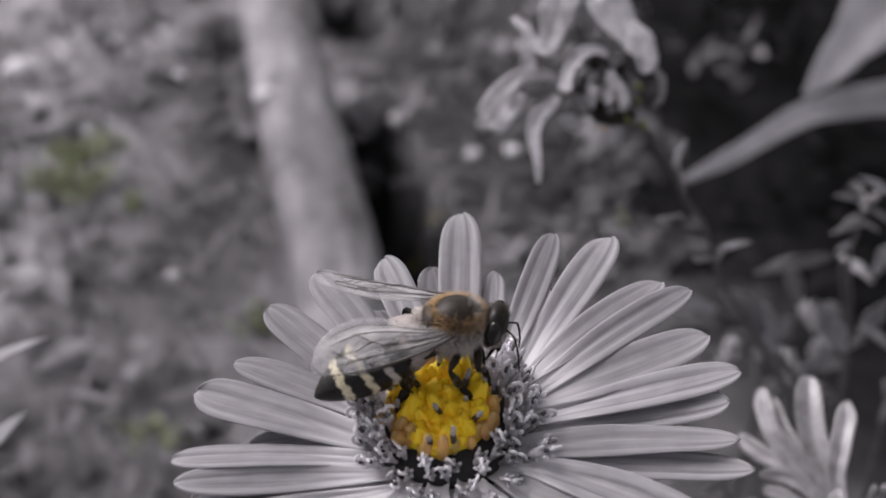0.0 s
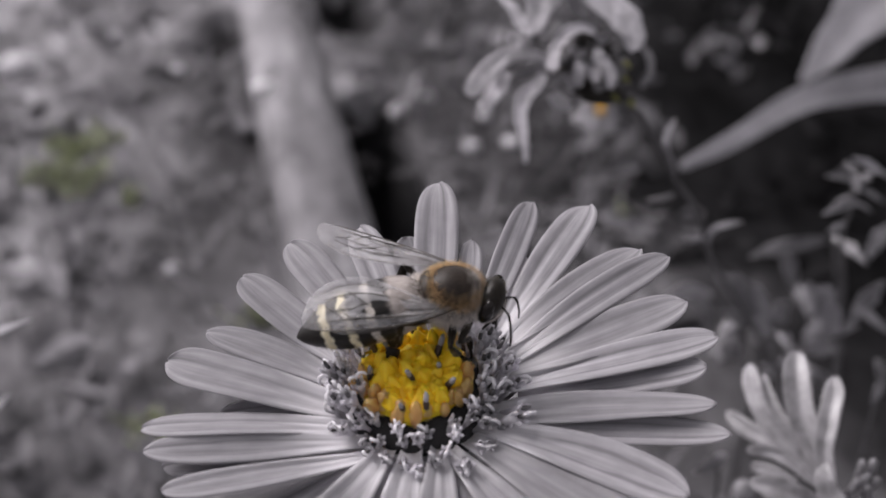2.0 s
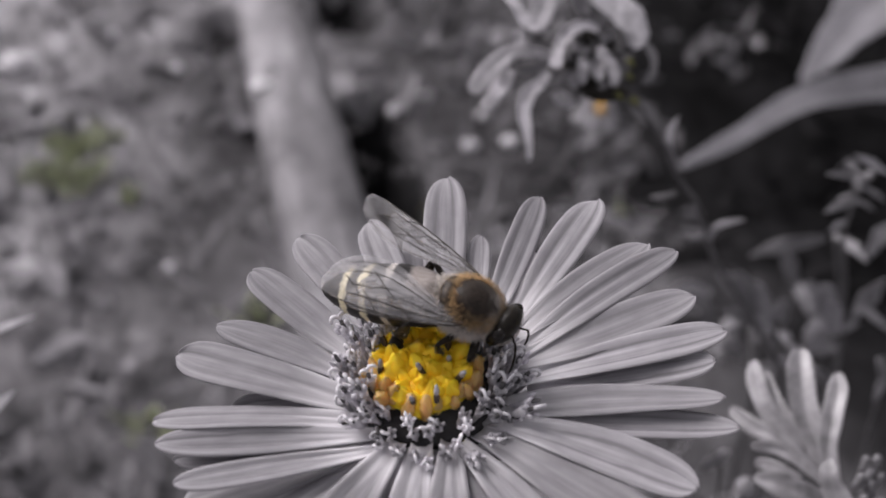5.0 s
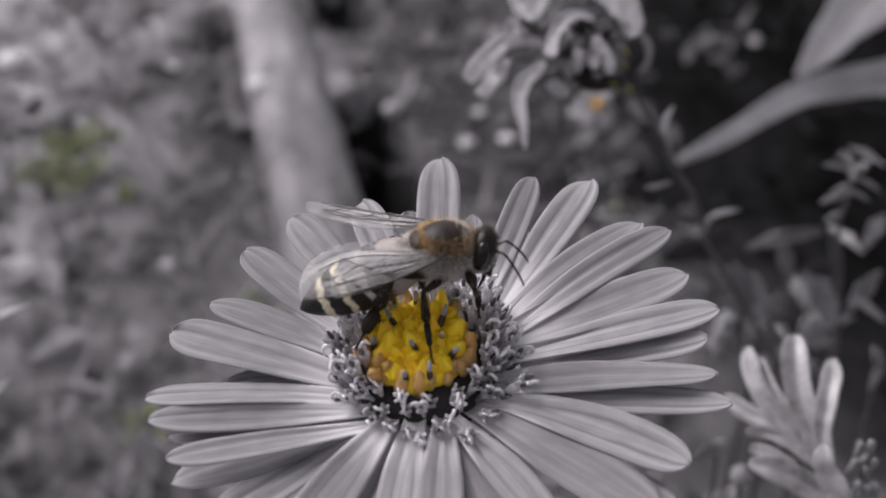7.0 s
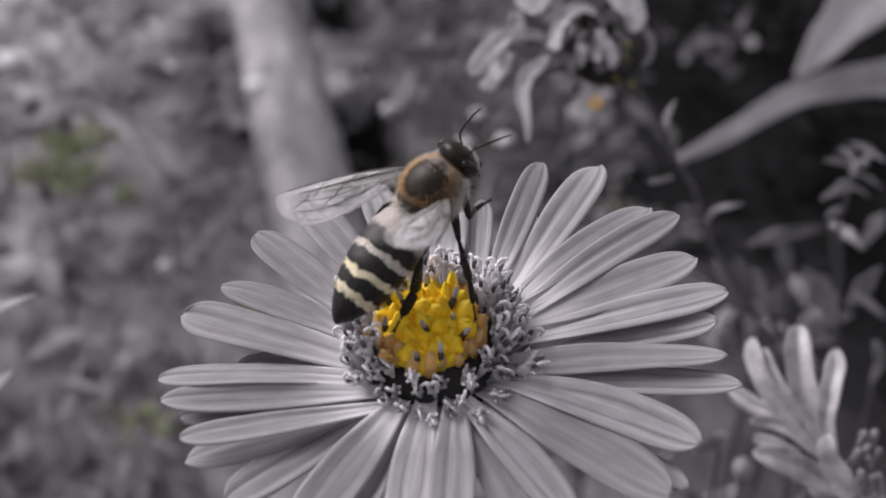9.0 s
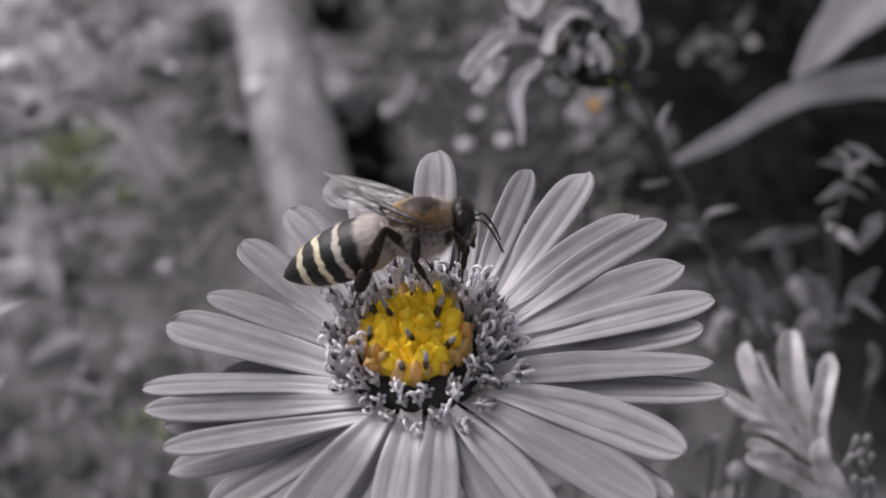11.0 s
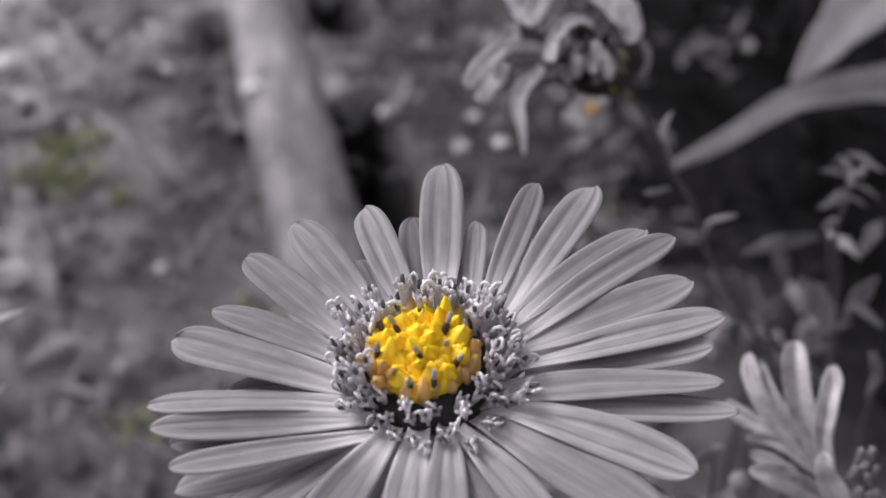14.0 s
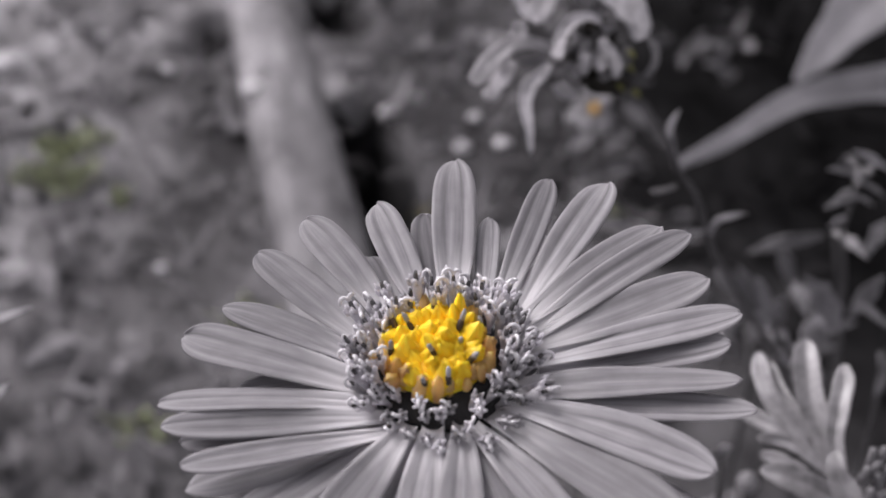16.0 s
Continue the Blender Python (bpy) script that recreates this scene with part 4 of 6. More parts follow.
def build_withered():
    t = thing("withered_aster", "withered grey aster head with curled hanging petals", "flower", Matrix.Translation((0.0157, 0.0814, 0.285)) @ SLOPE)
    rnd = random.Random(14)
    bm = bmesh.new()
    ellipsoid(bm, (1.6, 1.9, -2.3), (3.9, 4.4, 1.7))
    ellipsoid(bm, (4.0, -2.5, -1.7), (2.9, 1.3, 1.1))
    part("receptacle", bm, HUSK, t)

    def limp(points, widths, cup, roll, seed, material):
        part("petal", limp_petal(points, widths, cup, roll, seed, (0.05, 0.25, 1), 0.24), material, t)
    limp([(-2.5, 12.5, -0.0), (-3.4, 9.9, 0.8), (-4.2, 6.8, 1.7), (-5.0, 4.2, 2.5)], [4.0, 4.6, 3.5, 1.6], 0.25, 0.1, 1, PETAL_OLD)
    limp([(-8.8, 9.2, 1.0), (-7.4, 7.6, 1.7), (-6.3, 5.5, 2.3), (-5.0, 4.2, 3.0)], [0.8, 1.5, 1.6, 1.2], 0.5, 0.4, 2, PETAL_OLD)
    limp([(2.3, 12.0, 1.0), (3.9, 8.5, 1.5), (6.0, 6.3, 2.0), (7.1, 4.2, 2.5), (6.8, 2.1, 3.0)], [4.9, 4.6, 3.8, 3.2, 1.6], 0.35, 0.35, 3, PETAL_OLD)
    limp([(0.6, 12.4, -1.0), (0.5, 10.0, -0.7), (1.0, 7.8, -0.3), (2.0, 6.8, -0.0)], [2.4, 2.7, 2.2, 1.3], 0.3, 0.0, 4, LEAF_MID)
    limp([(2.8, 4.4, 2.0), (0.9, 5.0, 2.6), (-0.9, 4.2, 3.2), (-2.2, 2.1, 3.9), (-2.6, -0.6, 4.5)], [0.9, 1.3, 1.6, 1.6, 1.8], 0.5, -0.4, 5, PETAL_OLD)
    limp([(-3.0, 1.8, -0.0), (-6.2, 2.2, 0.9), (-8.5, 1.5, 1.7), (-11.0, -0.9, 2.6), (-12.7, -3.3, 3.5)], [1.2, 1.8, 2.0, 2.8, 2.1], 0.2, -0.1, 6, PETAL_OLD)
    limp([(-7.7, -0.0, -0.0), (-9.0, -2.0, 0.8), (-9.9, -3.4, 1.7), (-11.0, -5.0, 2.5)], [1.2, 2.0, 2.1, 1.7], 0.2, -0.1, 7, PETAL_OLD)
    limp([(-3.3, -0.4, 1.0), (-4.6, -2.1, 1.8), (-5.9, -3.2, 2.6), (-6.5, -5.7, 3.4), (-6.0, -8.8, 4.2), (-5.9, -11.5, 5.0)], [1.0, 1.5, 1.9, 1.5, 0.9, 0.6], 0.4, 0.3, 8, PETAL_OLD)
    limp([(3.1, 2.6, 2.0), (3.0, 1.6, 2.7), (4.0, -0.1, 3.3), (4.3, -2.6, 4.0)], [1.0, 1.3, 2.1, 1.1], 0.5, 0.3, 9, PETAL_OLD)
    limp([(3.2, 1.4, 1.5), (2.6, -0.0, 2.2), (2.8, -1.7, 3.0)], [1.1, 1.6, 1.1], 0.5, -0.3, 10, LEAF_MID)
    limp([(0.9, 0.9, 2.0), (0.7, -0.1, 2.5), (0.5, -2.2, 3.0)], [1.0, 1.4, 1.0], 0.5, 0.3, 11, PETAL_OLD)
    limp([(-6.9, 5.2, -1.0), (-6.9, 4.0, -0.5), (-6.7, 2.6, 0.0)], [1.5, 1.8, 1.5], 0.3, 0.0, 12, LEAF_MID)
    limp([(-3.4, 1.8, -1.0), (-3.7, 0.8, -0.5), (-5.6, -0.0, 0.0), (-7.2, -0.1, 0.5)], [1.1, 1.2, 1.2, 0.8], 0.4, 0.2, 13, LEAF_MID)
    limp([(-2.4, -2.7, 0.0), (-1.5, -3.8, 0.5), (-0.1, -4.4, 1.0)], [1.3, 1.9, 1.3], 0.4, 0.1, 14, LEAF_MID)
    limp([(8.3, 4.3, -2.0), (9.9, 2.1, -1.7), (9.9, -0.0, -1.3), (8.7, -1.6, -1.0)], [0.7, 1.0, 0.9, 0.7], 0.4, 0.0, 15, LEAF)
    limp([(4.7, 4.5, 0.0), (3.5, 3.8, 1.0), (3.1, 3.2, 2.0)], [1.1, 1.3, 1.0], 0.5, 0.4, 16, LEAF_MID)
    limp([(6.4, 2.0, -1.0), (6.1, 0.4, -0.5), (5.5, -0.8, -0.0)], [1.1, 1.5, 1.1], 0.4, 0.3, 17, LEAF)
    limp([(-2.9, -1.7, 0.5), (-1.8, -1.0, 1.2), (-1.0, -0.3, 2.0)], [0.7, 1.1, 0.7], 0.4, -0.3, 18, LEAF_MID)
    limp([(-0.1, -0.0, -0.0), (-0.5, -1.1, 0.5), (-0.1, -2.5, 1.0)], [1.0, 1.5, 1.1], 0.4, 0.3, 19, LEAF)
    limp([(-3.7, 4.4, -1.0), (-2.4, 5.4, -0.5), (-0.9, 6.1, -0.0)], [1.1, 1.3, 1.1], 0.4, 0.3, 20, LEAF)
    limp([(3.8, 6.6, -1.0), (2.6, 6.1, -0.5), (1.2, 6.2, 0.0)], [0.8, 1.2, 0.8], 0.4, 0.3, 21, LEAF)
    for k in range(14):
        x, y = rnd.uniform(-1, 7), rnd.uniform(-2.0, 5)
        a, ln = rnd.uniform(0, 6.28), rnd.uniform(1.2, 2.4)
        bm = limp_petal([(x, y, -1.5), (x + ln * 0.6 * math.cos(a), y + ln * 0.6 * math.sin(a), 0.8), (x + ln * math.cos(a + 0.8), y + ln * math.sin(a + 0.8), 0.2)], [0.5, rnd.uniform(0.7, 1.2), 0.6], 0.5, rnd.uniform(-1, 1), k, (0, 0.3, 1), 0.3, 10, 4)
        part("petal", bm, rnd.choice((PETAL_OLD, LEAF_MID, LEAF)), t)
    for k in range(26):
        a, r = k * 2.4, 0.55 * math.sqrt(k)
        bm = bmesh.new()
        tube(bm, [(0, 0, 0), (0.1, 0.3, 1.2), (0.5 * math.cos(a), 0.5 * math.sin(a), 2.0)], [0.2, 0.26, 0.2], 5)
        part("floret", bm, LEAF_DARK if k % 3 else LEAF, t).matrix_basis = pose((2.6 + r * math.cos(a)) * MM, (1.6 + r * math.sin(a)) * MM, -0.6 * MM)
    for x, y, w in ((7.0, 0.8, 0.8), (6.8, -0.9, 0.9), (7.5, -4.0, 1.1), (5.6, -3.3, 0.6)):
        bm = bmesh.new()
        blade(bm, (x - 0.5, y + 0.6, -0.6), (x + 0.3, y - 0.5, 0.2), w, (0, 0.3, 1), 0.3)
        part("bract", bm, BRACT, t, "yellowish green bract")
    return t


build_withered()


def plant(name, label, path, radius, leaves, material=None, leaf_material=None, group="", seed=0):
    """A stem along world points (metres) with lance-shaped leaves (fraction, length, width in mm)."""
    rnd = random.Random(seed)
    t = thing(name, label, "plant", Matrix.Translation(path[-1]), group)
    o = Vector(path[-1])
    pts = [(Vector(p) - o) / MM for p in path]
    bm = bmesh.new()
    tube(bm, pts, [radius * (0.6 + 0.6 * i / (len(pts) - 1)) for i in range(len(pts))], 8)
    part("stem", bm, material or STEM, t)
    for frac, length, width in leaves:
        f = frac * (len(pts) - 1)
        i = min(int(f), len(pts) - 2)
        b = pts[i].lerp(pts[i + 1], f - i)
        along = (pts[i] - pts[i + 1]).normalized()
        d = (Vector((rnd.gauss(0, 1), rnd.gauss(0, 0.6), rnd.gauss(0, 0.6))) + along * 0.7).normalized()
        bm = bmesh.new()
        blade(bm, b, b + d * length, width, (rnd.gauss(0, 0.3), -0.6, 1), rnd.uniform(-0.1, 0.15) * length, 0.15, 8, 4, 0.25, 0, 0.45, rnd.uniform(-0.3, 0.1) * length)
        part("leaf", bm, leaf_material or LEAF, t)
    return t


def build_aster_plant():
    t = plant("aster_plant", "thin grey aster stem with narrow curled leaves", [(0.0204, 0.0812, 0.2815), (0.0245, 0.0816, 0.2797), (0.0288, 0.0844, 0.2726), (0.0309, 0.0872, 0.2675), (0.0340, 0.0882, 0.2632), (0.0360, 0.0887, 0.2581), (0.0379, 0.0895, 0.2530), (0.0440, 0.0930, 0.2430), (0.0520, 0.0940, 0.2300), (0.075, 0.105, 0.12), (0.078, 0.11, -0.005)], 0.45,
              [], STEM_MID, None, "aster plants", 4)
    o = t.matrix_basis.translation

    def leaf(points, widths, roll, seed, material=LEAF_MID):
        part("leaf", limp_petal([(Vector(p) - o) / MM for p in points], widths, 0.3, roll, seed, (0, -0.866, 0.5), 0.1, 16, 4, 0.2, 0.3), material, t)
    leaf([(0.0309, 0.0875, 0.2680), (0.0293, 0.0864, 0.2721), (0.0294, 0.0874, 0.2739), (0.0306, 0.0885, 0.2758)], [0.6, 0.85, 0.9, 0.5], 0.2, 1)
    leaf([(0.0365, 0.0881, 0.2570), (0.0372, 0.0881, 0.2591), (0.0387, 0.0876, 0.2601), (0.0412, 0.0878, 0.2605)], [0.6, 0.8, 0.8, 0.5], 0.3, 2)
    leaf([(0.0360, 0.0884, 0.2575), (0.0339, 0.0873, 0.2578), (0.0330, 0.0875, 0.2583)], [0.5, 0.7, 0.5], 0.1, 3)
    leaf([(0.0312, 0.0879, 0.2646), (0.0292, 0.0884, 0.2637), (0.0278, 0.0896, 0.2630)], [0.5, 0.7, 0.5], 0.2, 4, LEAF)


build_aster_plant()


def build_far_aster():
    t = thing("distant_aster", "small pale aster with an orange disc, half hidden", "flower", pose(0.0495, 0.3092, 0.1802, 35, 0, 0))
    bm = bmesh.new()
    lathe(bm, [(-2.0, 0.9), (0, 1.45), (0.7, 1.3), (1.2, 0.5)], 14)
    part("disc", bm, ORANGE_FAR, t)
    rnd = random.Random(4)
    for k in range(12):
        bm = ray_petal(1.6, rnd.uniform(6, 10), -0.6, rnd.uniform(-5, 1.5), 3.4, rnd.uniform(-0.4, 0.4), 0.1, 0.3, 0, 100 + k, 8, 4)
        part("petal", bm, LEAF_MID, t).matrix_basis = pose(0, 0, 0, 0, 0, k * 30 + rnd.uniform(-10, 10))
    bm = bmesh.new()
    tube(bm, [(0, 0, -1.8), (1, -24, -35), (3, -64, -92), (5, -107, -153)], [0.7, 0.8, 0.9, 1.1], 6)
    part("stem", bm, STEM_DARK, t)


build_far_aster()


# ---- half-open aster beside the bloom ----
def build_half_open():
    t = thing("half_open_aster", "half-open pale grey aster bud with upright petals", "flower", Matrix.Translation((0.0371, 0.0280, 0.2624)) @ SLOPE)
    bm = bmesh.new()
    lathe(bm, [(-4.0, 0.6), (-3.0, 1.5), (-1.0, 1.9), (0.6, 1.6), (1.2, 0.8)], 14, "z", 1.0, 0, (0.3, -1.2, -2.0))
    part("calyx", bm, LEAF, t)

    def limp(points, widths, cup, roll, seed):
        part("petal", limp_petal(points, widths, cup, roll, seed, (-0.35, 0.1, 1), 0.09, blunt=0.27), PETAL_PALE, t)
    limp([(-1.1, 2.8, 0.0), (-3.6, 6.0, -1.7), (-5.6, 8.5, -3.5), (-6.3, 11.1, -5.2), (-6.2, 13.1, -7.0)], [0.8, 1.6, 1.8, 1.8, 1.5], 0.42, 0.25, 21)
    limp([(-2.6, 5.4, -1.0), (-4.0, 7.9, -3.0), (-4.7, 10.0, -5.0), (-4.9, 12.1, -7.0)], [0.7, 1.3, 1.1, 0.7], 0.42, -0.2, 22)
    limp([(-0.8, 2.5, 1.0), (-1.7, 5.6, -0.7), (-2.3, 8.6, -2.5), (-2.3, 11.8, -4.2), (-1.8, 14.4, -6.0)], [0.9, 2.1, 2.6, 2.8, 2.6], 0.42, -0.15, 23)
    limp([(-0.8, 2.1, 2.0), (-1.1, 5.3, 0.7), (-0.3, 8.3, -0.5), (0.6, 10.6, -1.7), (1.0, 12.3, -3.0)], [1.1, 1.7, 2.0, 2.0, 1.6], 0.42, 0.2, 24)
    limp([(-1.8, 2.4, 3.0), (-4.0, 4.4, 1.7), (-5.8, 5.5, 0.3), (-7.9, 5.5, -1.0)], [0.6, 1.0, 1.3, 1.2], 0.25, 0.3, 25)
    limp([(-0.7, 0.0, 4.0), (-3.4, 1.3, 3.0), (-5.7, 2.3, 2.0), (-8.1, 2.9, 1.0)], [1.7, 2.4, 2.3, 1.6], 0.42, -0.2, 26)
    limp([(-0.2, -0.5, 6.0), (-1.4, 1.5, 5.3), (-2.2, 3.6, 4.7), (-1.8, 5.2, 4.0)], [1.7, 2.4, 1.8, 1.0], 0.35, 0.4, 27)
    limp([(-0.9, 3.3, -4.0), (-3.9, 5.3, -6.7), (-6.1, 6.4, -9.3), (-7.4, 7.6, -12.0)], [0.8, 1.6, 1.8, 1.4], 0.2, 0.1, 28)
    limp([(-2.8, 2.2, -2.0), (-5.2, 3.1, -4.0), (-6.3, 3.0, -6.0)], [0.7, 1.2, 1.1], 0.2, 0, 29)
    rnd = random.Random(9)
    for k, (x, y) in enumerate(((2.0, 4.3), (3.0, 4.4), (1.4, 2.7), (2.6, 2.0), (3.2, 2.8), (1.8, 0.6), (3.5, 0.4), (2.3, 3.2), (2.7, 0.2))):
        bm = bmesh.new()
        tube(bm, [(0, -1.5, -1.2), (0.1, -0.3, 0), (0.1, 0.5, 0.4), (0.1, 0.75, 0.5)], [0.3, 0.42, 0.42, 0.2], 8)
        part("floret", bm, LEAF_PALE if k < 5 else LEAF_MID, t).matrix_basis = pose(x * MM, y * MM, 1.5 * MM, 0, 0, rnd.uniform(-25, 25))
    bm = bmesh.new()
    tube(bm, [(0.3, -1.2, -5), (1, -12, -26), (3, -55, -105), (4, -110, -238)], [0.9, 0.9, 1.1, 1.4], 8)
    part("stem", bm, STEM_DARK, t)


build_half_open()


# ---- foliage of the bed ----
def world_leaf(t, base, tip, width, sag=0.4, material=None):
    """A narrow leaf of the plant t between two world points; width in mm."""
    o = t.matrix_basis.translation
    a, b = (Vector(base) - o) / MM, (Vector(tip) - o) / MM
    mid = a.lerp(b, 0.55) + Vector((0, 0.4, 0.6)) * sag
    part("leaf", limp_petal([a, mid, b], [width * 0.4, width * 0.9, width * 0.7], 0.35, 0.5 * math.sin(a.x), a.x + b.z, (0.1, -0.866, 0.5), 0.25, 12, 4, 0.2, 0.5), material or LEAF_MID, t)


def build_sprigs():
    down = [(0.0626, 0.1082, 0.2588), (0.0624, 0.1067, 0.2561), (0.0617, 0.1047, 0.2528), (0.0609, 0.1043, 0.2486), (0.0630, 0.1050, 0.2400), (0.0660, 0.1080, 0.2200), (0.0700, 0.1200, 0.10), (0.071, 0.125, -0.004)]
    t = plant("aster_sprig", "grey aster sprig tip with narrow pale leaves", down, 0.4, [(0.05 + 0.05 * k, 3.0 + 0.5 * (k % 3), 1.0) for k in range(4)], STEM_DARK, None, "aster plants", 60)
    world_leaf(t, (0.0680, 0.1084, 0.2570), (0.0616, 0.1081, 0.2605), 1.3, 0.4, LEAF_BROAD)
    world_leaf(t, (0.0621, 0.1063, 0.2573), (0.0576, 0.1066, 0.2580), 1.0, 0.4, LEAF_PALE)
    world_leaf(t, (0.0622, 0.1066, 0.2580), (0.0590, 0.1060, 0.2597), 0.8)
    world_leaf(t, (0.0622, 0.1060, 0.2566), (0.0645, 0.1052, 0.2582), 0.9, 0.4, LEAF_PALE)
    world_leaf(t, (0.0618, 0.1050, 0.2545), (0.0650, 0.1040, 0.2530), 0.9)
    world_leaf(t, (0.0612, 0.1044, 0.2510), (0.0582, 0.1030, 0.2500), 1.0)
    world_leaf(t, (0.0623, 0.1070, 0.2587), (0.0619, 0.1033, 0.2563), 1.0)
    world_leaf(t, (0.0624, 0.1058, 0.2566), (0.0668, 0.1045, 0.2543), 0.9, 0.4, LEAF_PALE)
    world_leaf(t, (0.0621, 0.1045, 0.2543), (0.0566, 0.1019, 0.2538), 1.1, 0.4, LEAF_PALE)
    t = plant("aster_sprig", "leafy grey aster sprig with broader leaves", [(0.0633, 0.1142, 0.2431), (0.0660, 0.1160, 0.2330), (0.0695, 0.1190, 0.2215), (0.0710, 0.1250, 0.18), (0.074, 0.14, 0.09), (0.075, 0.145, -0.004)], 0.5, [], STEM_DARK, None, "aster plants", 61)
    world_leaf(t, (0.0633, 0.1142, 0.2431), (0.0671, 0.1075, 0.2416), 2.2, 0.5, LEAF_PALE)
    world_leaf(t, (0.0742, 0.1487, 0.2229), (0.0590, 0.1469, 0.2198), 3.6, 0.5, LEAF)
    world_leaf(t, (0.0724, 0.1063, 0.2295), (0.0665, 0.1084, 0.2331), 1.9)
    world_leaf(t, (0.0642, 0.1062, 0.2295), (0.0610, 0.1048, 0.2369), 2.8)
    world_leaf(t, (0.0680, 0.1188, 0.2212), (0.0616, 0.1190, 0.2315), 4.7)
    world_leaf(t, (0.0710, 0.1198, 0.2229), (0.0752, 0.1191, 0.2316), 3.6, 0.5, LEAF)
    world_leaf(t, (0.0757, 0.1297, 0.2299), (0.0796, 0.1328, 0.2352), 3.1, 0.5, LEAF)
    t = plant("aster_sprig", "soft grey leaf rosette on an aster stem", [(0.0482, 0.1005, 0.2395), (0.0495, 0.0985, 0.2361), (0.0531, 0.0961, 0.2319), (0.0557, 0.0950, 0.2281), (0.060, 0.100, 0.18), (0.063, 0.11, 0.09), (0.064, 0.112, -0.004)], 0.6, [], STEM_DARK, None, "aster plants", 62)
    world_leaf(t, (0.0491, 0.0987, 0.2365), (0.0407, 0.0982, 0.2455), 3.5)
    world_leaf(t, (0.0491, 0.0987, 0.2365), (0.0439, 0.0984, 0.2459), 3.0, 0.5, LEAF)
    world_leaf(t, (0.0495, 0.0985, 0.2361), (0.0474, 0.0993, 0.2434), 3.0)
    world_leaf(t, (0.0491, 0.0983, 0.2357), (0.0412, 0.0954, 0.2407), 2.6, 0.5, LEAF)
    world_leaf(t, (0.0495, 0.0983, 0.2357), (0.0526, 0.1005, 0.2395), 1.9)
    world_leaf(t, (0.0504, 0.0978, 0.2350), (0.0465, 0.0949, 0.2399), 2.3)
    t = plant("aster_sprig", "dark grey shoot with two pale low leaves", [(0.0350, 0.0650, 0.2385), (0.0365, 0.0660, 0.2340), (0.0380, 0.0700, 0.20), (0.040, 0.08, 0.10), (0.041, 0.082, -0.004)], 0.4, [], STEM_DARK, None, "aster plants", 63)
    world_leaf(t, (0.0365, 0.0647, 0.2377), (0.0321, 0.0622, 0.2374), 1.9)
    world_leaf(t, (0.0347, 0.0643, 0.2370), (0.0371, 0.0650, 0.2383), 1.5)
    t = plant("aster_sprig", "dim grey shoot with short leaves beside the bud", [(0.0600, 0.0785, 0.2440), (0.0605, 0.0780, 0.2390), (0.0600, 0.0790, 0.20), (0.062, 0.09, 0.10), (0.063, 0.092, -0.004)], 0.4, [], STEM_DARK, None, "aster plants", 64)
    world_leaf(t, (0.0609, 0.0780, 0.2405), (0.0597, 0.0795, 0.2433), 2.1, 0.4, LEAF)
    world_leaf(t, (0.0593, 0.0764, 0.2378), (0.0615, 0.0786, 0.2415), 1.6, 0.4, LEAF)
    # a closed bud low behind the bloom
    t = thing("aster_bud", "small closed pale aster bud on a thin stem", "flower bud", pose(0.0367, 0.0551, 0.2410))
    bm = bmesh.new()
    lathe(bm, [(-1.5, 0.5), (-1.0, 1.1), (-0.2, 1.4), (0.6, 1.2), (1.2, 0.6), (1.4, 0.15)], 14)
    part("calyx", bm, LEAF_PALE, t)
    bm = bmesh.new()
    tube(bm, [(0, 0, -1.2), (1, 3, -30), (3, 12, -120), (4, 20, -245)], [0.4, 0.5, 0.7, 0.9], 6)
    part("stem", bm, STEM_DARK, t)


build_sprigs()


def build_soft_leaves():
    """A leafy shoot with many soft leaves, further back."""
    rnd = random.Random(52)
    o = Vector((0.0669, 0.1657, 0.1910))
    t = thing("leafy_shoot", "grey leafy shoot with soft pointed leaves", "plant", Matrix.Translation(o), "aster plants")
    for k in range(30):
        a = Vector((rnd.uniform(-12, 16), rnd.uniform(-8, 6), rnd.uniform(-14, 8)))
        d = Vector((rnd.gauss(0, 1), rnd.gauss(0, 0.4), rnd.gauss(0.5, 0.7))).normalized() * rnd.uniform(5, 11)
        bm = limp_petal([a, a + d * 0.5 + Vector((0, rnd.gauss(0, 1), 1)), a + d], [1.0, rnd.uniform(2.5, 5.0), 1.2], 0.3, rnd.uniform(-0.6, 0.6), k, (rnd.gauss(0, 0.4), -0.8, 0.6), 0.2, 10, 4, 0.25, 0.4)
        part("leaf", bm, LEAF_MID if k % 3 else LEAF, t)
    for top, low in (((0.0669, 0.1657, 0.1910), (0.0684, 0.1601, 0.1812)), ((0.0757, 0.1639, 0.1877), (0.0747, 0.1582, 0.1780))):
        bm = bmesh.new()
        top, low = Vector(top), Vector(low)
        tube(bm, [(top - o) / MM, (low - o) / MM, (Vector((low.x, low.y + 0.02, 0.08)) - o) / MM, (Vector((low.x, low.y + 0.03, -0.004)) - o) / MM], [0.6, 0.8, 0.9, 1.0], 6)
        part("stem", bm, STEM_DARK, t)


build_soft_leaves()


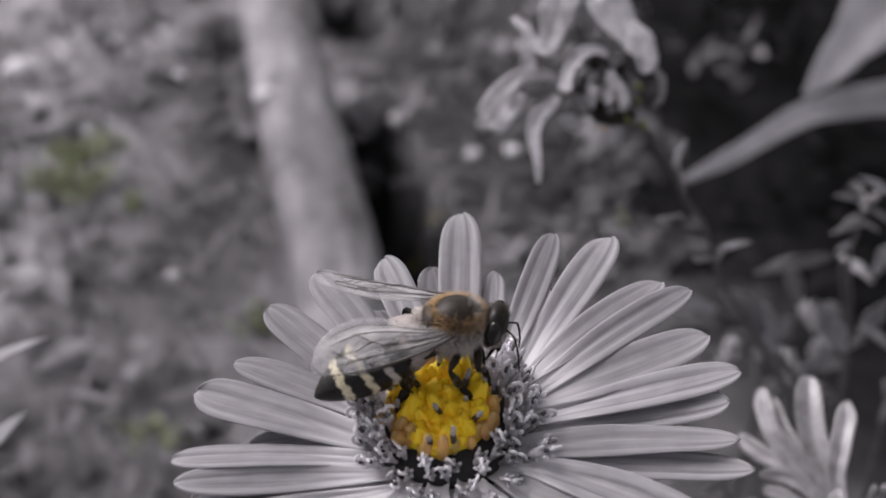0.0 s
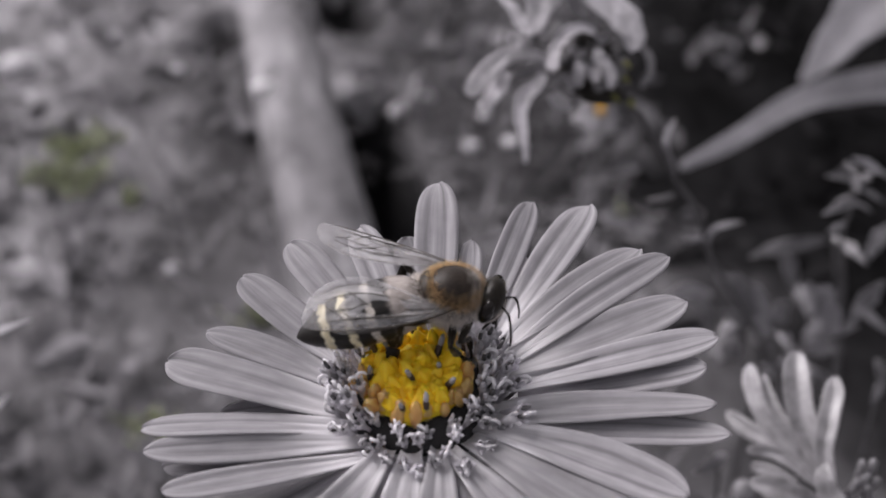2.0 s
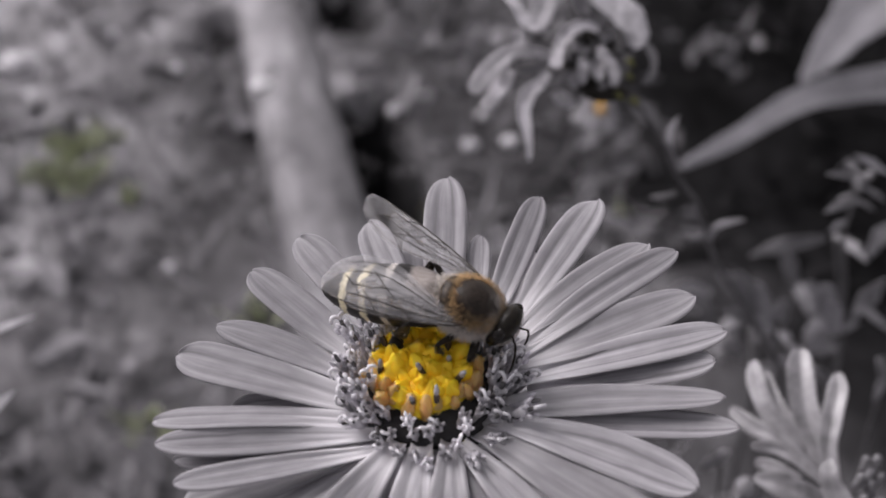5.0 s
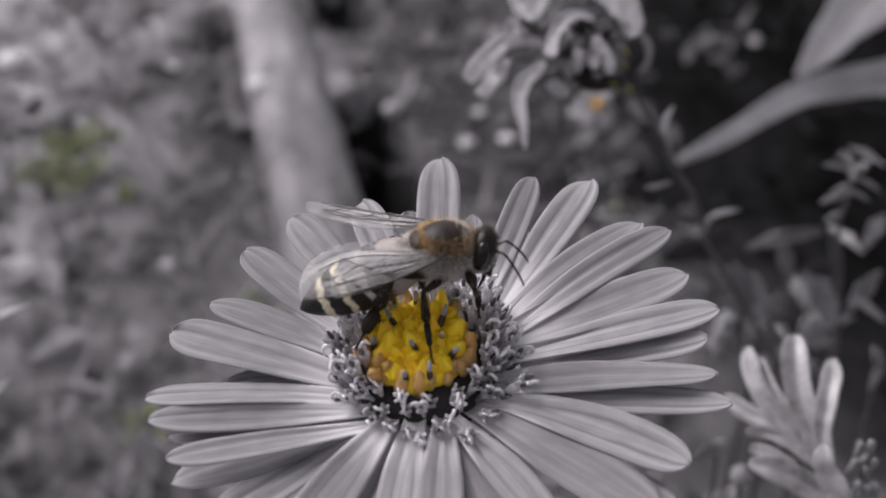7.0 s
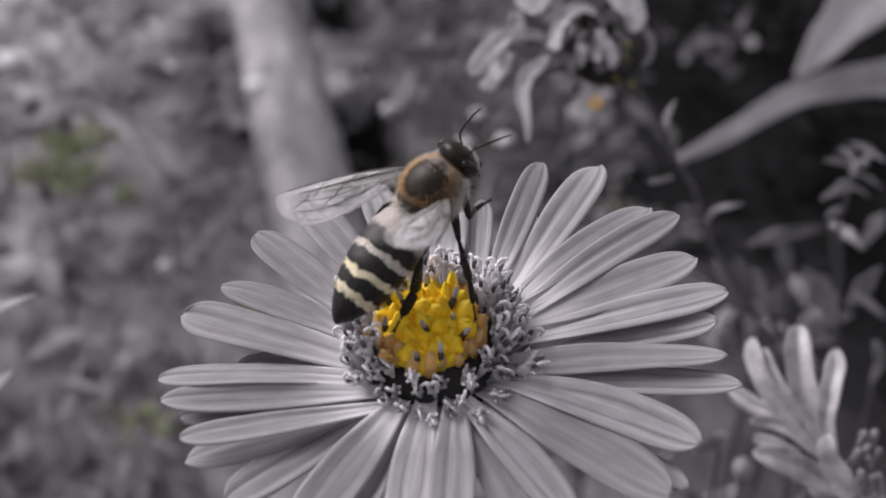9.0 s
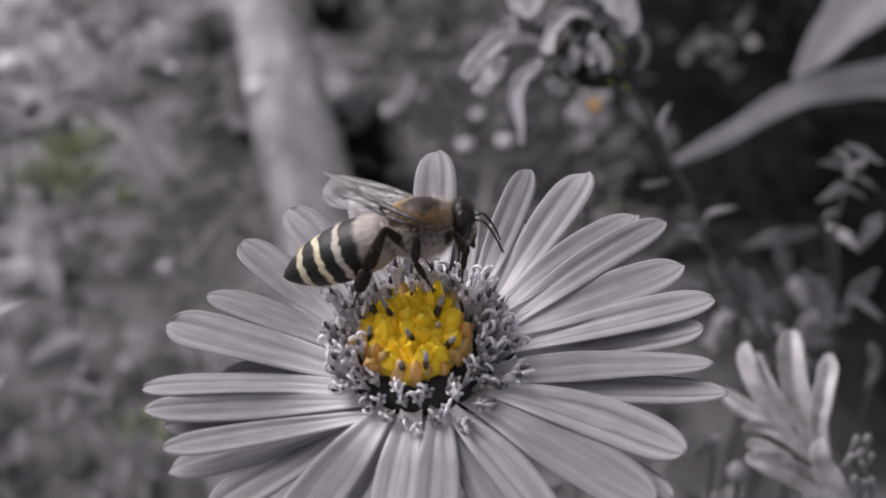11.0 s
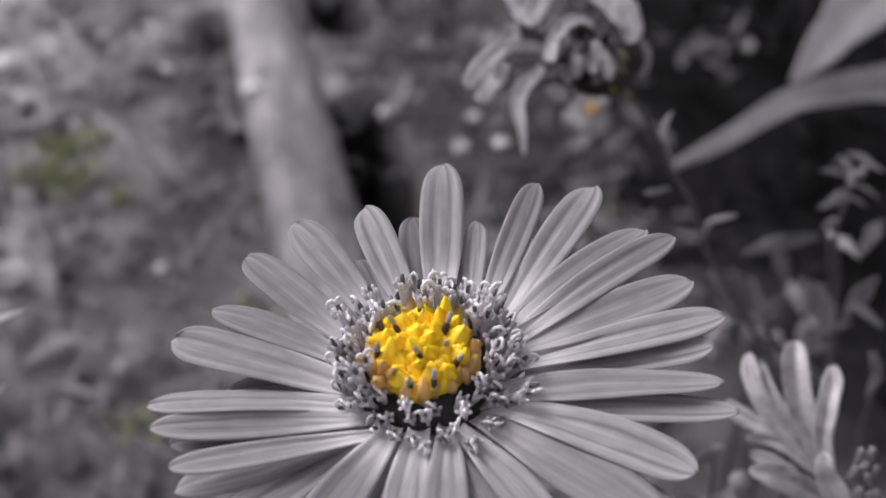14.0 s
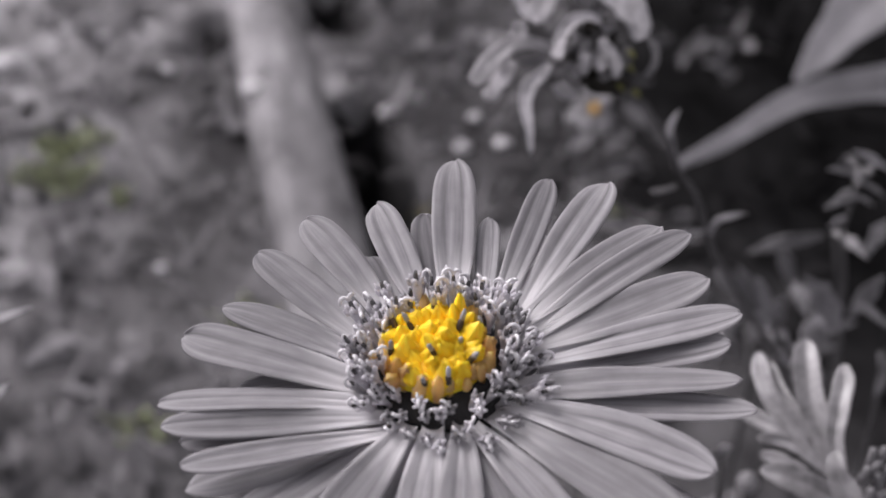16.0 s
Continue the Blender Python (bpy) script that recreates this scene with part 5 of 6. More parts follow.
def broad_leaf(label, points, widths, seed):
    """A large soft leaf along world points (metres); widths in mm."""
    t = thing("broad_leaf", label, "leaf", Matrix.Translation(points[0]), "broad leaves")
    o = Vector(points[0])
    pts = [(Vector(p) - o) / MM for p in points]
    part("lamina", limp_petal(pts, widths, 0.25, 0.1, seed, (0.1, -0.8, 0.6), 0.05, 30, 10, 0.5, 0.2), LEAF_BROAD, t)
    bm = bmesh.new()
    tube(bm, [along_spline(pts, k / 12) + Vector((0.1, -0.8, 0.6)) * 0.3 for k in range(13)], [0.5 + 0.05 * min(k, 12 - k) for k in range(13)], 6)
    part("midrib", bm, LEAF_BROAD, t)
    bm = bmesh.new()
    end = pts[-1]
    tube(bm, [end - Vector((1, 1, 0)), end + Vector((6, 4, -25)), Vector((end.x + 14, end.y + 8, -o.z / MM - 5))], [1.2, 1.6, 2.2], 8)
    part("stalk", bm, STEM_DARK, t)
    return t


def build_broad_leaves():
    broad_leaf("large pale grey lance-shaped leaf over dark soil", [(0.0703, 0.2738, 0.1767), (0.0892, 0.2883, 0.1791), (0.1125, 0.3063, 0.1839), (0.1348, 0.3197, 0.1832), (0.1582, 0.3319, 0.1804), (0.1828, 0.3442, 0.1778), (0.2058, 0.3554, 0.1756)], [2.6, 5.6, 8.2, 11.0, 14.0, 17.5, 13.0], 1)
    broad_leaf("large pale grey leaf overlapping another", [(0.1142, 0.3105, 0.1893), (0.1279, 0.3243, 0.1983), (0.1416, 0.3380, 0.2077), (0.1581, 0.3544, 0.2193), (0.1727, 0.3689, 0.2301), (0.1876, 0.3842, 0.2422)], [2.8, 13.5, 23.0, 27.0, 24.0, 8.0], 2)


build_broad_leaves()


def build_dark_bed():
    """Low foliage over the bed, coloured near-black for the shade there."""
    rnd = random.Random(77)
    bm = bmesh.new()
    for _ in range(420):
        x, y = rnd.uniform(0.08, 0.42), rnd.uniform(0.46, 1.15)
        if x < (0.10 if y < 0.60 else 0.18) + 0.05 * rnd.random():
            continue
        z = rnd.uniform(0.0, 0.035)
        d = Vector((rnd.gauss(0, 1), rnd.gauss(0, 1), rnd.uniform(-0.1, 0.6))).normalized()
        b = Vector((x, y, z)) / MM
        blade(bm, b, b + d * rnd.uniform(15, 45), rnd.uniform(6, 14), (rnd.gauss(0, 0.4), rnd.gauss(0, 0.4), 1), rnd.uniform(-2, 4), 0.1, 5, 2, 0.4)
    tagged(mesh_object("undergrowth", bm, LEAF_DARK), "low leaves over the bed, coloured near-black for shade", "undergrowth", kind="stuff")
    for base, tip, wide in (((-0.053, 0.0477, 0.2661), (-0.0442, 0.0497, 0.2695), 1.3), ((-0.0506, 0.043, 0.2588), (-0.0462, 0.0454, 0.2628), 1.7), ((-0.0521, 0.0503, 0.2707), (-0.0484, 0.0521, 0.2737), 1.2)):
        t = thing("grass_blade", "pale dry grass blade beside the flower", "grass", Matrix.Translation(base), "pale grass blades")
        bm = bmesh.new()
        blade(bm, (0, 0, 0), (Vector(tip) - Vector(base)) / MM, wide, (0, -0.5, 1), 0.5)
        part("blade", bm, LEAF_BROAD, t)
        bm = bmesh.new()
        tube(bm, [(0, 0, 0), (-6, 4, -40), (-10, 30, -150), (-12, 50, -Vector(base).z / MM - 5)], [0.5, 0.6, 0.7, 0.9], 6)
        part("stalk", bm, STEM, t)


build_dark_bed()


# ---- the honey bee: x forward, y to its left, z up, from the middle of the thorax ----
def fur(bm, centre, radii, count, length, seed, keep, lean=(-0.5, 0, 0)):
    """Short hairs on an ellipsoid; keep(n) says where they grow."""
    rnd = random.Random(seed)
    c = Vector(centre)
    made = 0
    while made < count:
        n = Vector((rnd.gauss(0, 1), rnd.gauss(0, 1), rnd.gauss(0, 1))).normalized()
        if not keep(n):
            continue
        made += 1
        p = c + Vector((n.x * radii[0], n.y * radii[1], n.z * radii[2])) * 0.97
        d = (n + Vector(lean) * rnd.uniform(0.2, 1) + Vector((rnd.gauss(0, 0.25), rnd.gauss(0, 0.25), rnd.gauss(0, 0.25)))).normalized()
        x, y = axes_at(d)
        w, ln = rnd.uniform(0.008, 0.015), length * rnd.uniform(0.6, 1.2)
        v = [bm.verts.new((p + x * w * math.cos(a) + y * w * math.sin(a)) * MM) for a in (0, 2.09, 4.19)]
        tip = bm.verts.new((p + d * ln) * MM)
        for k in range(3):
            bm.faces.new((v[k], v[(k + 1) % 3], tip))


def wing_mesh(length, chord, side, veins):
    """Span along -x, leading edge outward; side -1 is the right wing."""
    lead = lambda u: side * chord * (0.10 + 0.18 * math.sin(math.pi * min(1, u * 1.02)) ** 0.7) * (1 if u < 0.97 else 0.7)
    trail = lambda u: -side * chord * (0.06 + 0.74 * smooth01(u / 0.65)) * math.sqrt(max(0.01, 1 - (max(0, u - 0.62) / 0.385) ** 2.2))
    ridge = lambda u, v: 0.12 * math.sin(v * 7) * math.sin(math.pi * u) + 0.25 * u * u

    def place(u, v):
        a = (v + 1) / 2
        return -length * u, lead(u) * (1 - a) + trail(u) * a, ridge(u, v)
    bm = bmesh.new()
    sheet(bm, place, 18, 10, 0.025)
    vb = bmesh.new()
    tube(vb, [place(k / 12, -1) for k in range(12)], [0.10 - 0.006 * k for k in range(12)], 5)
    for v0, v1, r in veins:
        tube(vb, [(lambda q: (q[0], q[1], q[2] + 0.02))(place(0.04 + 0.80 * k / 8, v0 + (v1 - v0) * k / 8)) for k in range(9)], [0.034 * r] * 8 + [0.015], 4)
    for u0, va, vb2 in ((0.35, -0.95, -0.45), (0.48, -0.6, 0.0), (0.6, -0.95, -0.3), (0.55, -0.1, 0.45), (0.72, -0.6, 0.1)):
        tube(vb, [(lambda q: (q[0], q[1], q[2] + 0.02))(place(u0 + 0.04 * k, va + (vb2 - va) * k / 3)) for k in range(4)], [0.028] * 4, 4)
    return bm, vb


def stepped(outline):
    """The outline of the abdomen with a low step where each plate overlaps the next."""
    def at(x):
        for (x0, r0), (x1, r1) in zip(outline, outline[1:]):
            if x1 <= x <= x0:
                return r0 + (r1 - r0) * (x - x0) / (x1 - x0)
        return outline[-1][1]
    made = []
    for k in range(60):
        x = outline[-1][0] * k / 59
        lift = 0.0
        for edge in (-2.3, -3.3, -4.65, -6.05):
            if edge <= x < edge + 1.2:
                lift = 0.07 * (1 - (x - edge) / 1.2)
        made.append((x, at(x) + lift))
    return made


def build_bee():
    bee = thing("honey_bee", "honey bee with furry brown thorax and banded abdomen", "bee")
    bee.scale = (0.97, 0.97, 0.97)
    # thorax
    bm = bmesh.new()
    ellipsoid(bm, (0, 0, 0), (1.95, 1.75, 1.65))
    ellipsoid(bm, (-1.35, 0, 0.55), (0.75, 1.25, 0.75))
    thorax = part("thorax", bm, THORAX, bee, "dark brown furry thorax")
    edge_rnd = random.Random(77)
    bm = bmesh.new()
    fur(bm, (0, 0, 0), (1.95, 1.75, 1.65), 4200, 0.42, 1, lambda n: 0.28 < n.z + edge_rnd.gauss(0, 0.07) + 0.14 * n.x < 0.66 or n.x < -0.55 + edge_rnd.gauss(0, 0.06) and 0.2 < n.z < 0.8, (-0.2, 0, 0.15))
    part("fur", bm, FUR, thorax, "golden tan fur")
    bm = bmesh.new()
    fur(bm, (-0.2, 0, -0.1), (1.95, 1.7, 1.6), 10000, 0.62, 2, lambda n: n.z < 0.36 + edge_rnd.gauss(0, 0.08) or n.x < -0.88 or n.x > 0.6 + edge_rnd.gauss(0, 0.1), (-0.2, 0, 0))
    part("belly_fur", bm, FUR_PALE, thorax, "pale fur")
    bm = bmesh.new()
    fur(bm, (0, 0, 0), (1.95, 1.75, 1.65), 1200, 0.2, 3, lambda n: n.z > 0.38 and n.x * n.x + n.y * n.y > edge_rnd.uniform(0.25, 0.8), (-1.0, 0, 0))
    part("back_fur", bm, FUR_DARK, thorax)
    # head, about its neck
    bm = bmesh.new()
    lathe(bm, [(-0.1, 0.5), (0.15, 1.15), (0.55, 1.55), (1.0, 1.5), (1.4, 1.1), (1.65, 0.45)], 18, "x", 1.0, 0, (0, 0, -0.05))
    ellipsoid(bm, (1.35, 0, -0.9), (0.5, 0.75, 0.7))
    head = part("head", bm, CUTICLE, bee, "black shiny head")
    head.scale = (0.9, 0.9, 0.9)
    feelers = []
    for s in (-1, 1):
        bm = bmesh.new()
        ellipsoid(bm, (0.75, 1.17 * s, 0.0), (0.52, 0.55, 1.08))
        part("eye", bm, EYE, head, "glossy black compound eye")
        bm = bmesh.new()
        tube(bm, [(0, 0, 0), (0.45, 0.35 * s, 0.45), (0.62, 0.45 * s, 0.52), (1.25, 0.6 * s, 0.42), (2.1, 0.72 * s, 0.15), (2.85, 0.8 * s, -0.2)], [0.08, 0.07, 0.09, 0.08, 0.08, 0.06], 6)
        feelers.append((part("antenna", bm, LEG, head, "thin black elbowed antenna"), s))
        bm = bmesh.new()
        tube(bm, [(1.3, 0.3 * s, -1.2), (1.6, 0.4 * s, -1.6), (1.7, 0.15 * s, -1.9)], [0.22, 0.2, 0.08], 6)
        part("mandible", bm, LEG, head)
    bm = bmesh.new()
    tube(bm, [(1.2, 0, -1.4), (1.3, 0, -2.2), (1.1, 0, -3.2)], [0.2, 0.14, 0.06], 6)
    part("tongue", bm, LEG, head)
    bm = bmesh.new()
    fur(bm, (0.7, 0, 0), (1.0, 1.5, 1.5), 420, 0.24, 5, lambda n: abs(n.y) < 0.75 and n.z > 0.25, (0.1, 0, 0.1))
    part("fur", bm, FUR_HEAD, head, "short dark olive-brown fur")
    bm = bmesh.new()
    fur(bm, (0.8, 0, -0.3), (1.0, 1.25, 1.5), 1300, 0.2, 6, lambda n: abs(n.y) < 0.8 and -0.9 < n.z < 0.25 and n.x > -0.3, (0.1, 0, -0.3))
    part("face_fur", bm, FUR_PALE, head, "pale grey face fur")
    # abdomen, about the waist; six overlapping plates with hair bands
    bm = bmesh.new()
    outline = [(0.0, 0.45), (-0.35, 1.15), (-1.0, 1.62), (-1.9, 1.85), (-3.0, 1.93), (-4.2, 1.86), (-5.3, 1.68), (-6.3, 1.36), (-7.2, 0.92), (-7.85, 0.46), (-8.15, 0.10)]
    lathe(bm, stepped(outline), 32, "x", 0.90, 0, (0, 0, -0.25))
    abdomen = part("abdomen", bm, ABDOMEN, bee, "black shiny abdomen with pale bands")

    def radius(x):
        for (x0, r0), (x1, r1) in zip(outline, outline[1:]):
            if x1 <= x <= x0:
                return r0 + (r1 - r0) * (x - x0) / (x1 - x0)
        return 0.1
    for x0, wide, mat, lab in ((-0.1, 0.4, FUR_PALE, "pale hair at the waist"), (-3.3, 0.24, FUR_PALE, "pale grey hair band"),
                               (-4.68, 0.26, FUR_STRAW, "straw yellow hair band"), (-6.06, 0.26, FUR_STRAW, "straw yellow hair band")):
        bm = bmesh.new()
        for q in (0.1, 0.45, 0.8):
            r = radius(x0 - wide * q)
            fur(bm, (x0 - wide * q, 0, -0.25), (0.001, r + 0.01, (r + 0.01) * 0.9), 230, 0.24, int(-x0 * 10 + q * 10), lambda n: abs(n.x) < 0.5, (-2.6, 0, 0))
        part("band", bm, mat, abdomen, lab)
    bm = bmesh.new()
    fur(bm, (-0.3, 0, -0.2), (0.5, 1.4, 1.25), 1100, 0.4, 8, lambda n: True, (-0.6, 0, 0))
    part("waist_fur", bm, FUR_PALE, abdomen, "pale fur at the waist")
    bm = bmesh.new()
    fur(bm, (-3.6, 0, -0.25), (4.3, 1.9, 1.72), 500, 0.14, 9, lambda n: abs(n.x) < 0.93, (-1.4, 0, 0))
    part("plate_hair", bm, FUR_DARK, abdomen)
    # wings
    wings = []
    for s in (-1, 1):
        for name, length, chord, hinge, lag in (("forewing", 8.6, 3.0, (-0.1, 1.45, 0.75), 0), ("hindwing", 6.3, 2.3, (-0.75, 1.35, 0.65), 6)):
            bm, vb = wing_mesh(length, chord, s, ((-0.55, -0.6, 1.2), (-0.1, -0.2, 1.0), (0.4, 0.35, 0.9), (0.7, 0.75, 0.7)))
            w = part(name, bm, WING, bee, "clear veined wing")
            part("vein", vb, VEIN, w)
            wings.append((w, s, Vector((hinge[0], hinge[1] * s, hinge[2])) * MM, lag))
    # legs: femur, tibia and foot each run along +x from their joint
    legs = []
    for s in (-1, 1):
        for name, (_, l1, l2, l3, r) in LEG_SHAPE.items():
            bm = bmesh.new()
            tube(bm, [(-0.15, 0, 0), (0.15 * l1, 0, 0.05), (0.55 * l1, 0, 0.03), (0.9 * l1, 0, 0), (l1, 0, 0)], [0.14, r[0] * 0.95, r[0] * 1.1, r[0] * 0.75, r[0] * 0.5], 8, 0, 0.8)
            femur = part(name, bm, LEG, bee, "black jointed leg")
            bm = bmesh.new()
            tube(bm, [(0, 0, 0), (0.08 * l2, 0, 0.03), (0.45 * l2, 0, 0), (0.85 * l2, 0, 0), (l2, 0, 0)], [r[0] * 0.5, r[1] * 0.6, r[1] * 0.95, r[1] * 1.2, r[1] * 0.6], 8, 0, 0.55)
            tibia = part("tibia", bm, LEG, femur)
            bm = bmesh.new()
            tube(bm, [(0, 0, 0), (0.05 * l3, 0, 0), (0.3 * l3, 0, 0), (0.5 * l3, 0, 0), (0.57 * l3, 0, 0)], [r[2] * 0.5, r[2] * 0.95, r[2] * 1.0, r[2] * 0.8, r[2] * 0.35], 8, 0, 0.5)
            for k in range(4):
                tube(bm, [((0.56 + 0.09 * k) * l3, 0, 0), ((0.635 + 0.09 * k) * l3, 0, 0.02), ((0.65 + 0.09 * k) * l3, 0, 0)], [0.05, 0.10 - 0.01 * k, 0.05], 6)
            for c in (-1, 1):
                tube(bm, [(0.9 * l3, 0, 0), (0.96 * l3, 0.1 * c, 0.03), (l3, 0.13 * c, -0.08)], [0.06, 0.05, 0.015], 5)
            foot = part("foot", bm, LEG, femur)
            bm = bmesh.new()
            fur(bm, (0.55 * l2, 0, 0), (l2 * 0.45, r[1] * 1.05, r[1] * 0.7), 90, 0.22, 12, lambda n: True, (0.6, 0, 0))
            hair = part("leg_hair", bm, FUR_LEG, femur)
            legs.append((femur, tibia, foot, hair, s, name))
    return bee, thorax, head, abdomen, wings, legs, feelers


# hip (right side), lengths of femur, tibia and foot, half widths; mm
LEG_SHAPE = {"front_leg": ((1.15, -0.75, -1.1), 1.9, 1.9, 2.0, (0.26, 0.24, 0.20)),
             "middle_leg": ((0.1, -0.85, -1.3), 2.3, 2.5, 2.6, (0.26, 0.25, 0.21)),
             "hind_leg": ((-1.0, -0.85, -1.2), 2.7, 2.9, 2.7, (0.28, 0.38, 0.44))}
BEE, BEE_THORAX, BEE_HEAD, BEE_ABDOMEN, BEE_WINGS, BEE_LEGS, BEE_FEELERS = build_bee()


def between(table, t):
    for (t0, a), (t1, b) in zip(table, table[1:]):
        if t0 <= t <= t1:
            return a + (b - a) * (t - t0) / (t1 - t0)
    return table[-1][1]


# ankle and toe of the right legs over time, in the bee's own axes, mm
STEPS = {}
STEPS["hind_leg"] = [(0.0, (-3.3, -1.8, -3.3), (-4.2, -1.8, -5.8)), (1.5, (-3.4, -1.8, -2.7), (-4.0, -2.4, -5.3)), (3.5, (-3.2, -1.8, -4.0), (-2.7, -4.6, -5.2)), (6.5, (-3.3, -1.8, -2.6), (-3.8, -3.6, -4.5)), (7.5, (-5.4, -1.8, -2.8), (-7.9, -3.1, -4.2)), (8.5, (-5.0, -1.8, -3.3), (-7.4, -3.0, -4.1)), (9.0, (-5.4, -1.8, -3.0), (-8.6, -2.5, -3.1)), (11.5, (-3.5, -1.8, -1.4), (-4.5, -1.5, -3.9)), (12.2, (-3.8, -1.8, -1.4), (-5.2, -0.8, -3.5)), (12.5, (-3.8, -1.8, -1.9), (-5.2, -1.5, -4.2)), (13.0, (-4.9, -1.8, -3.6), (-6.8, -1.8, -5.5)), (13.4, (-4.6, -2.4, -3.4), (-7.1, -3.3, -3.9))]
STEPS["middle_leg"] = [(0.0, (-0.1, -2.0, -3.3), (1.2, -1.9, -5.5)), (1.5, (0.7, -2.0, -3.2), (1.6, -0.9, -5.4)), (3.5, (-0.6, -2.0, -3.4), (0.5, -2.0, -5.8)), (6.5, (-0.5, -2.0, -2.8), (1.2, -3.8, -4.1)), (7.5, (-2.5, -2.0, -4.7), (-4.0, -3.4, -6.4)), (8.5, (-2.3, -3.7, -3.9), (-3.6, -4.4, -6.1)), (9.0, (-2.8, -4.2, -3.2), (-4.4, -5.2, -5.0)), (11.5, (-0.6, -2.0, -1.2), (0.5, -1.2, -3.5)), (12.2, (-1.1, -2.0, -2.0), (-1.6, -2.5, -4.6)), (12.5, (-1.1, -2.0, -3.0), (-2.0, -2.1, -5.4)), (13.0, (-2.6, -4.4, -2.5), (-4.5, -5.3, -3.9)), (13.4, (-2.2, -3.0, -3.4), (-3.9, -5.1, -4.0))]
STEPS["front_leg"] = [(0.0, (1.4, -1.2, -2.8), (1.7, -0.6, -4.7)), (3.5, (0.9, -1.2, -2.5), (1.1, -1.4, -4.5)), (6.5, (2.0, -1.2, -2.8), (2.4, -0.7, -4.7)), (7.5, (1.4, -1.2, -2.6), (0.9, -0.9, -4.5)), (8.5, (1.6, -1.2, -1.9), (2.6, -0.2, -3.4)), (9.0, (0.7, -1.2, -3.1), (2.0, -0.7, -4.6)), (11.5, (1.9, -1.2, -1.2), (1.6, -1.8, -3.4)), (12.2, (0.9, -1.2, -3.2), (0.5, -1.7, -5.7)), (12.5, (0.9, -1.2, -3.7), (0.4, -2.7, -5.6)), (13.0, (1.5, -1.2, -3.1), (0.2, -3.1, -3.9)), (13.4, (-0.8, -1.9, -3.1), (-2.4, -3.7, -3.6))]


def step_at(table, t):
    """Ankle and toe at t."""
    for (t0, a0, b0), (t1, a1, b1) in zip(table, table[1:]):
        if t0 <= t <= t1:
            f = smooth01((t - t0) / (t1 - t0))
            return Vector(a0).lerp(Vector(a1), f), Vector(b0).lerp(Vector(b1), f)
    return Vector(table[-1][1]), Vector(table[-1][2])


def segment(start, way, flat):
    """Pose of a leg's segment in metres: +x along way, its flat side towards flat."""
    x = way.normalized()
    y = flat.cross(x)
    y = y.normalized() if y.length > 1e-4 else Vector((0, 1, 0))
    return Matrix.Translation(start * MM) @ Matrix((x, y, x.cross(y))).transposed().to_4x4()


def bend_leg(hip, ankle, toe, l1, l2, s):
    """Poses of femur, tibia and foot: the knee stands up and out."""
    to = ankle - hip
    d = max(min(to.length, 0.985 * (l1 + l2)), 0.35 * (l1 + l2))
    to.normalize()
    a = (l1 * l1 - l2 * l2 + d * d) / (2 * d)
    pole = Vector((-0.25, 0.45 * s, 1.0))
    pole = (pole - pole.dot(to) * to).normalized()
    knee = hip + to * a + pole * math.sqrt(max(0.0, l1 * l1 - a * a))
    end = hip + to * d
    out = Vector((0.1, 1.0 * s, 0.25))
    return segment(hip, knee - hip, out), segment(knee, end - knee, out), segment(end, toe - end, out)


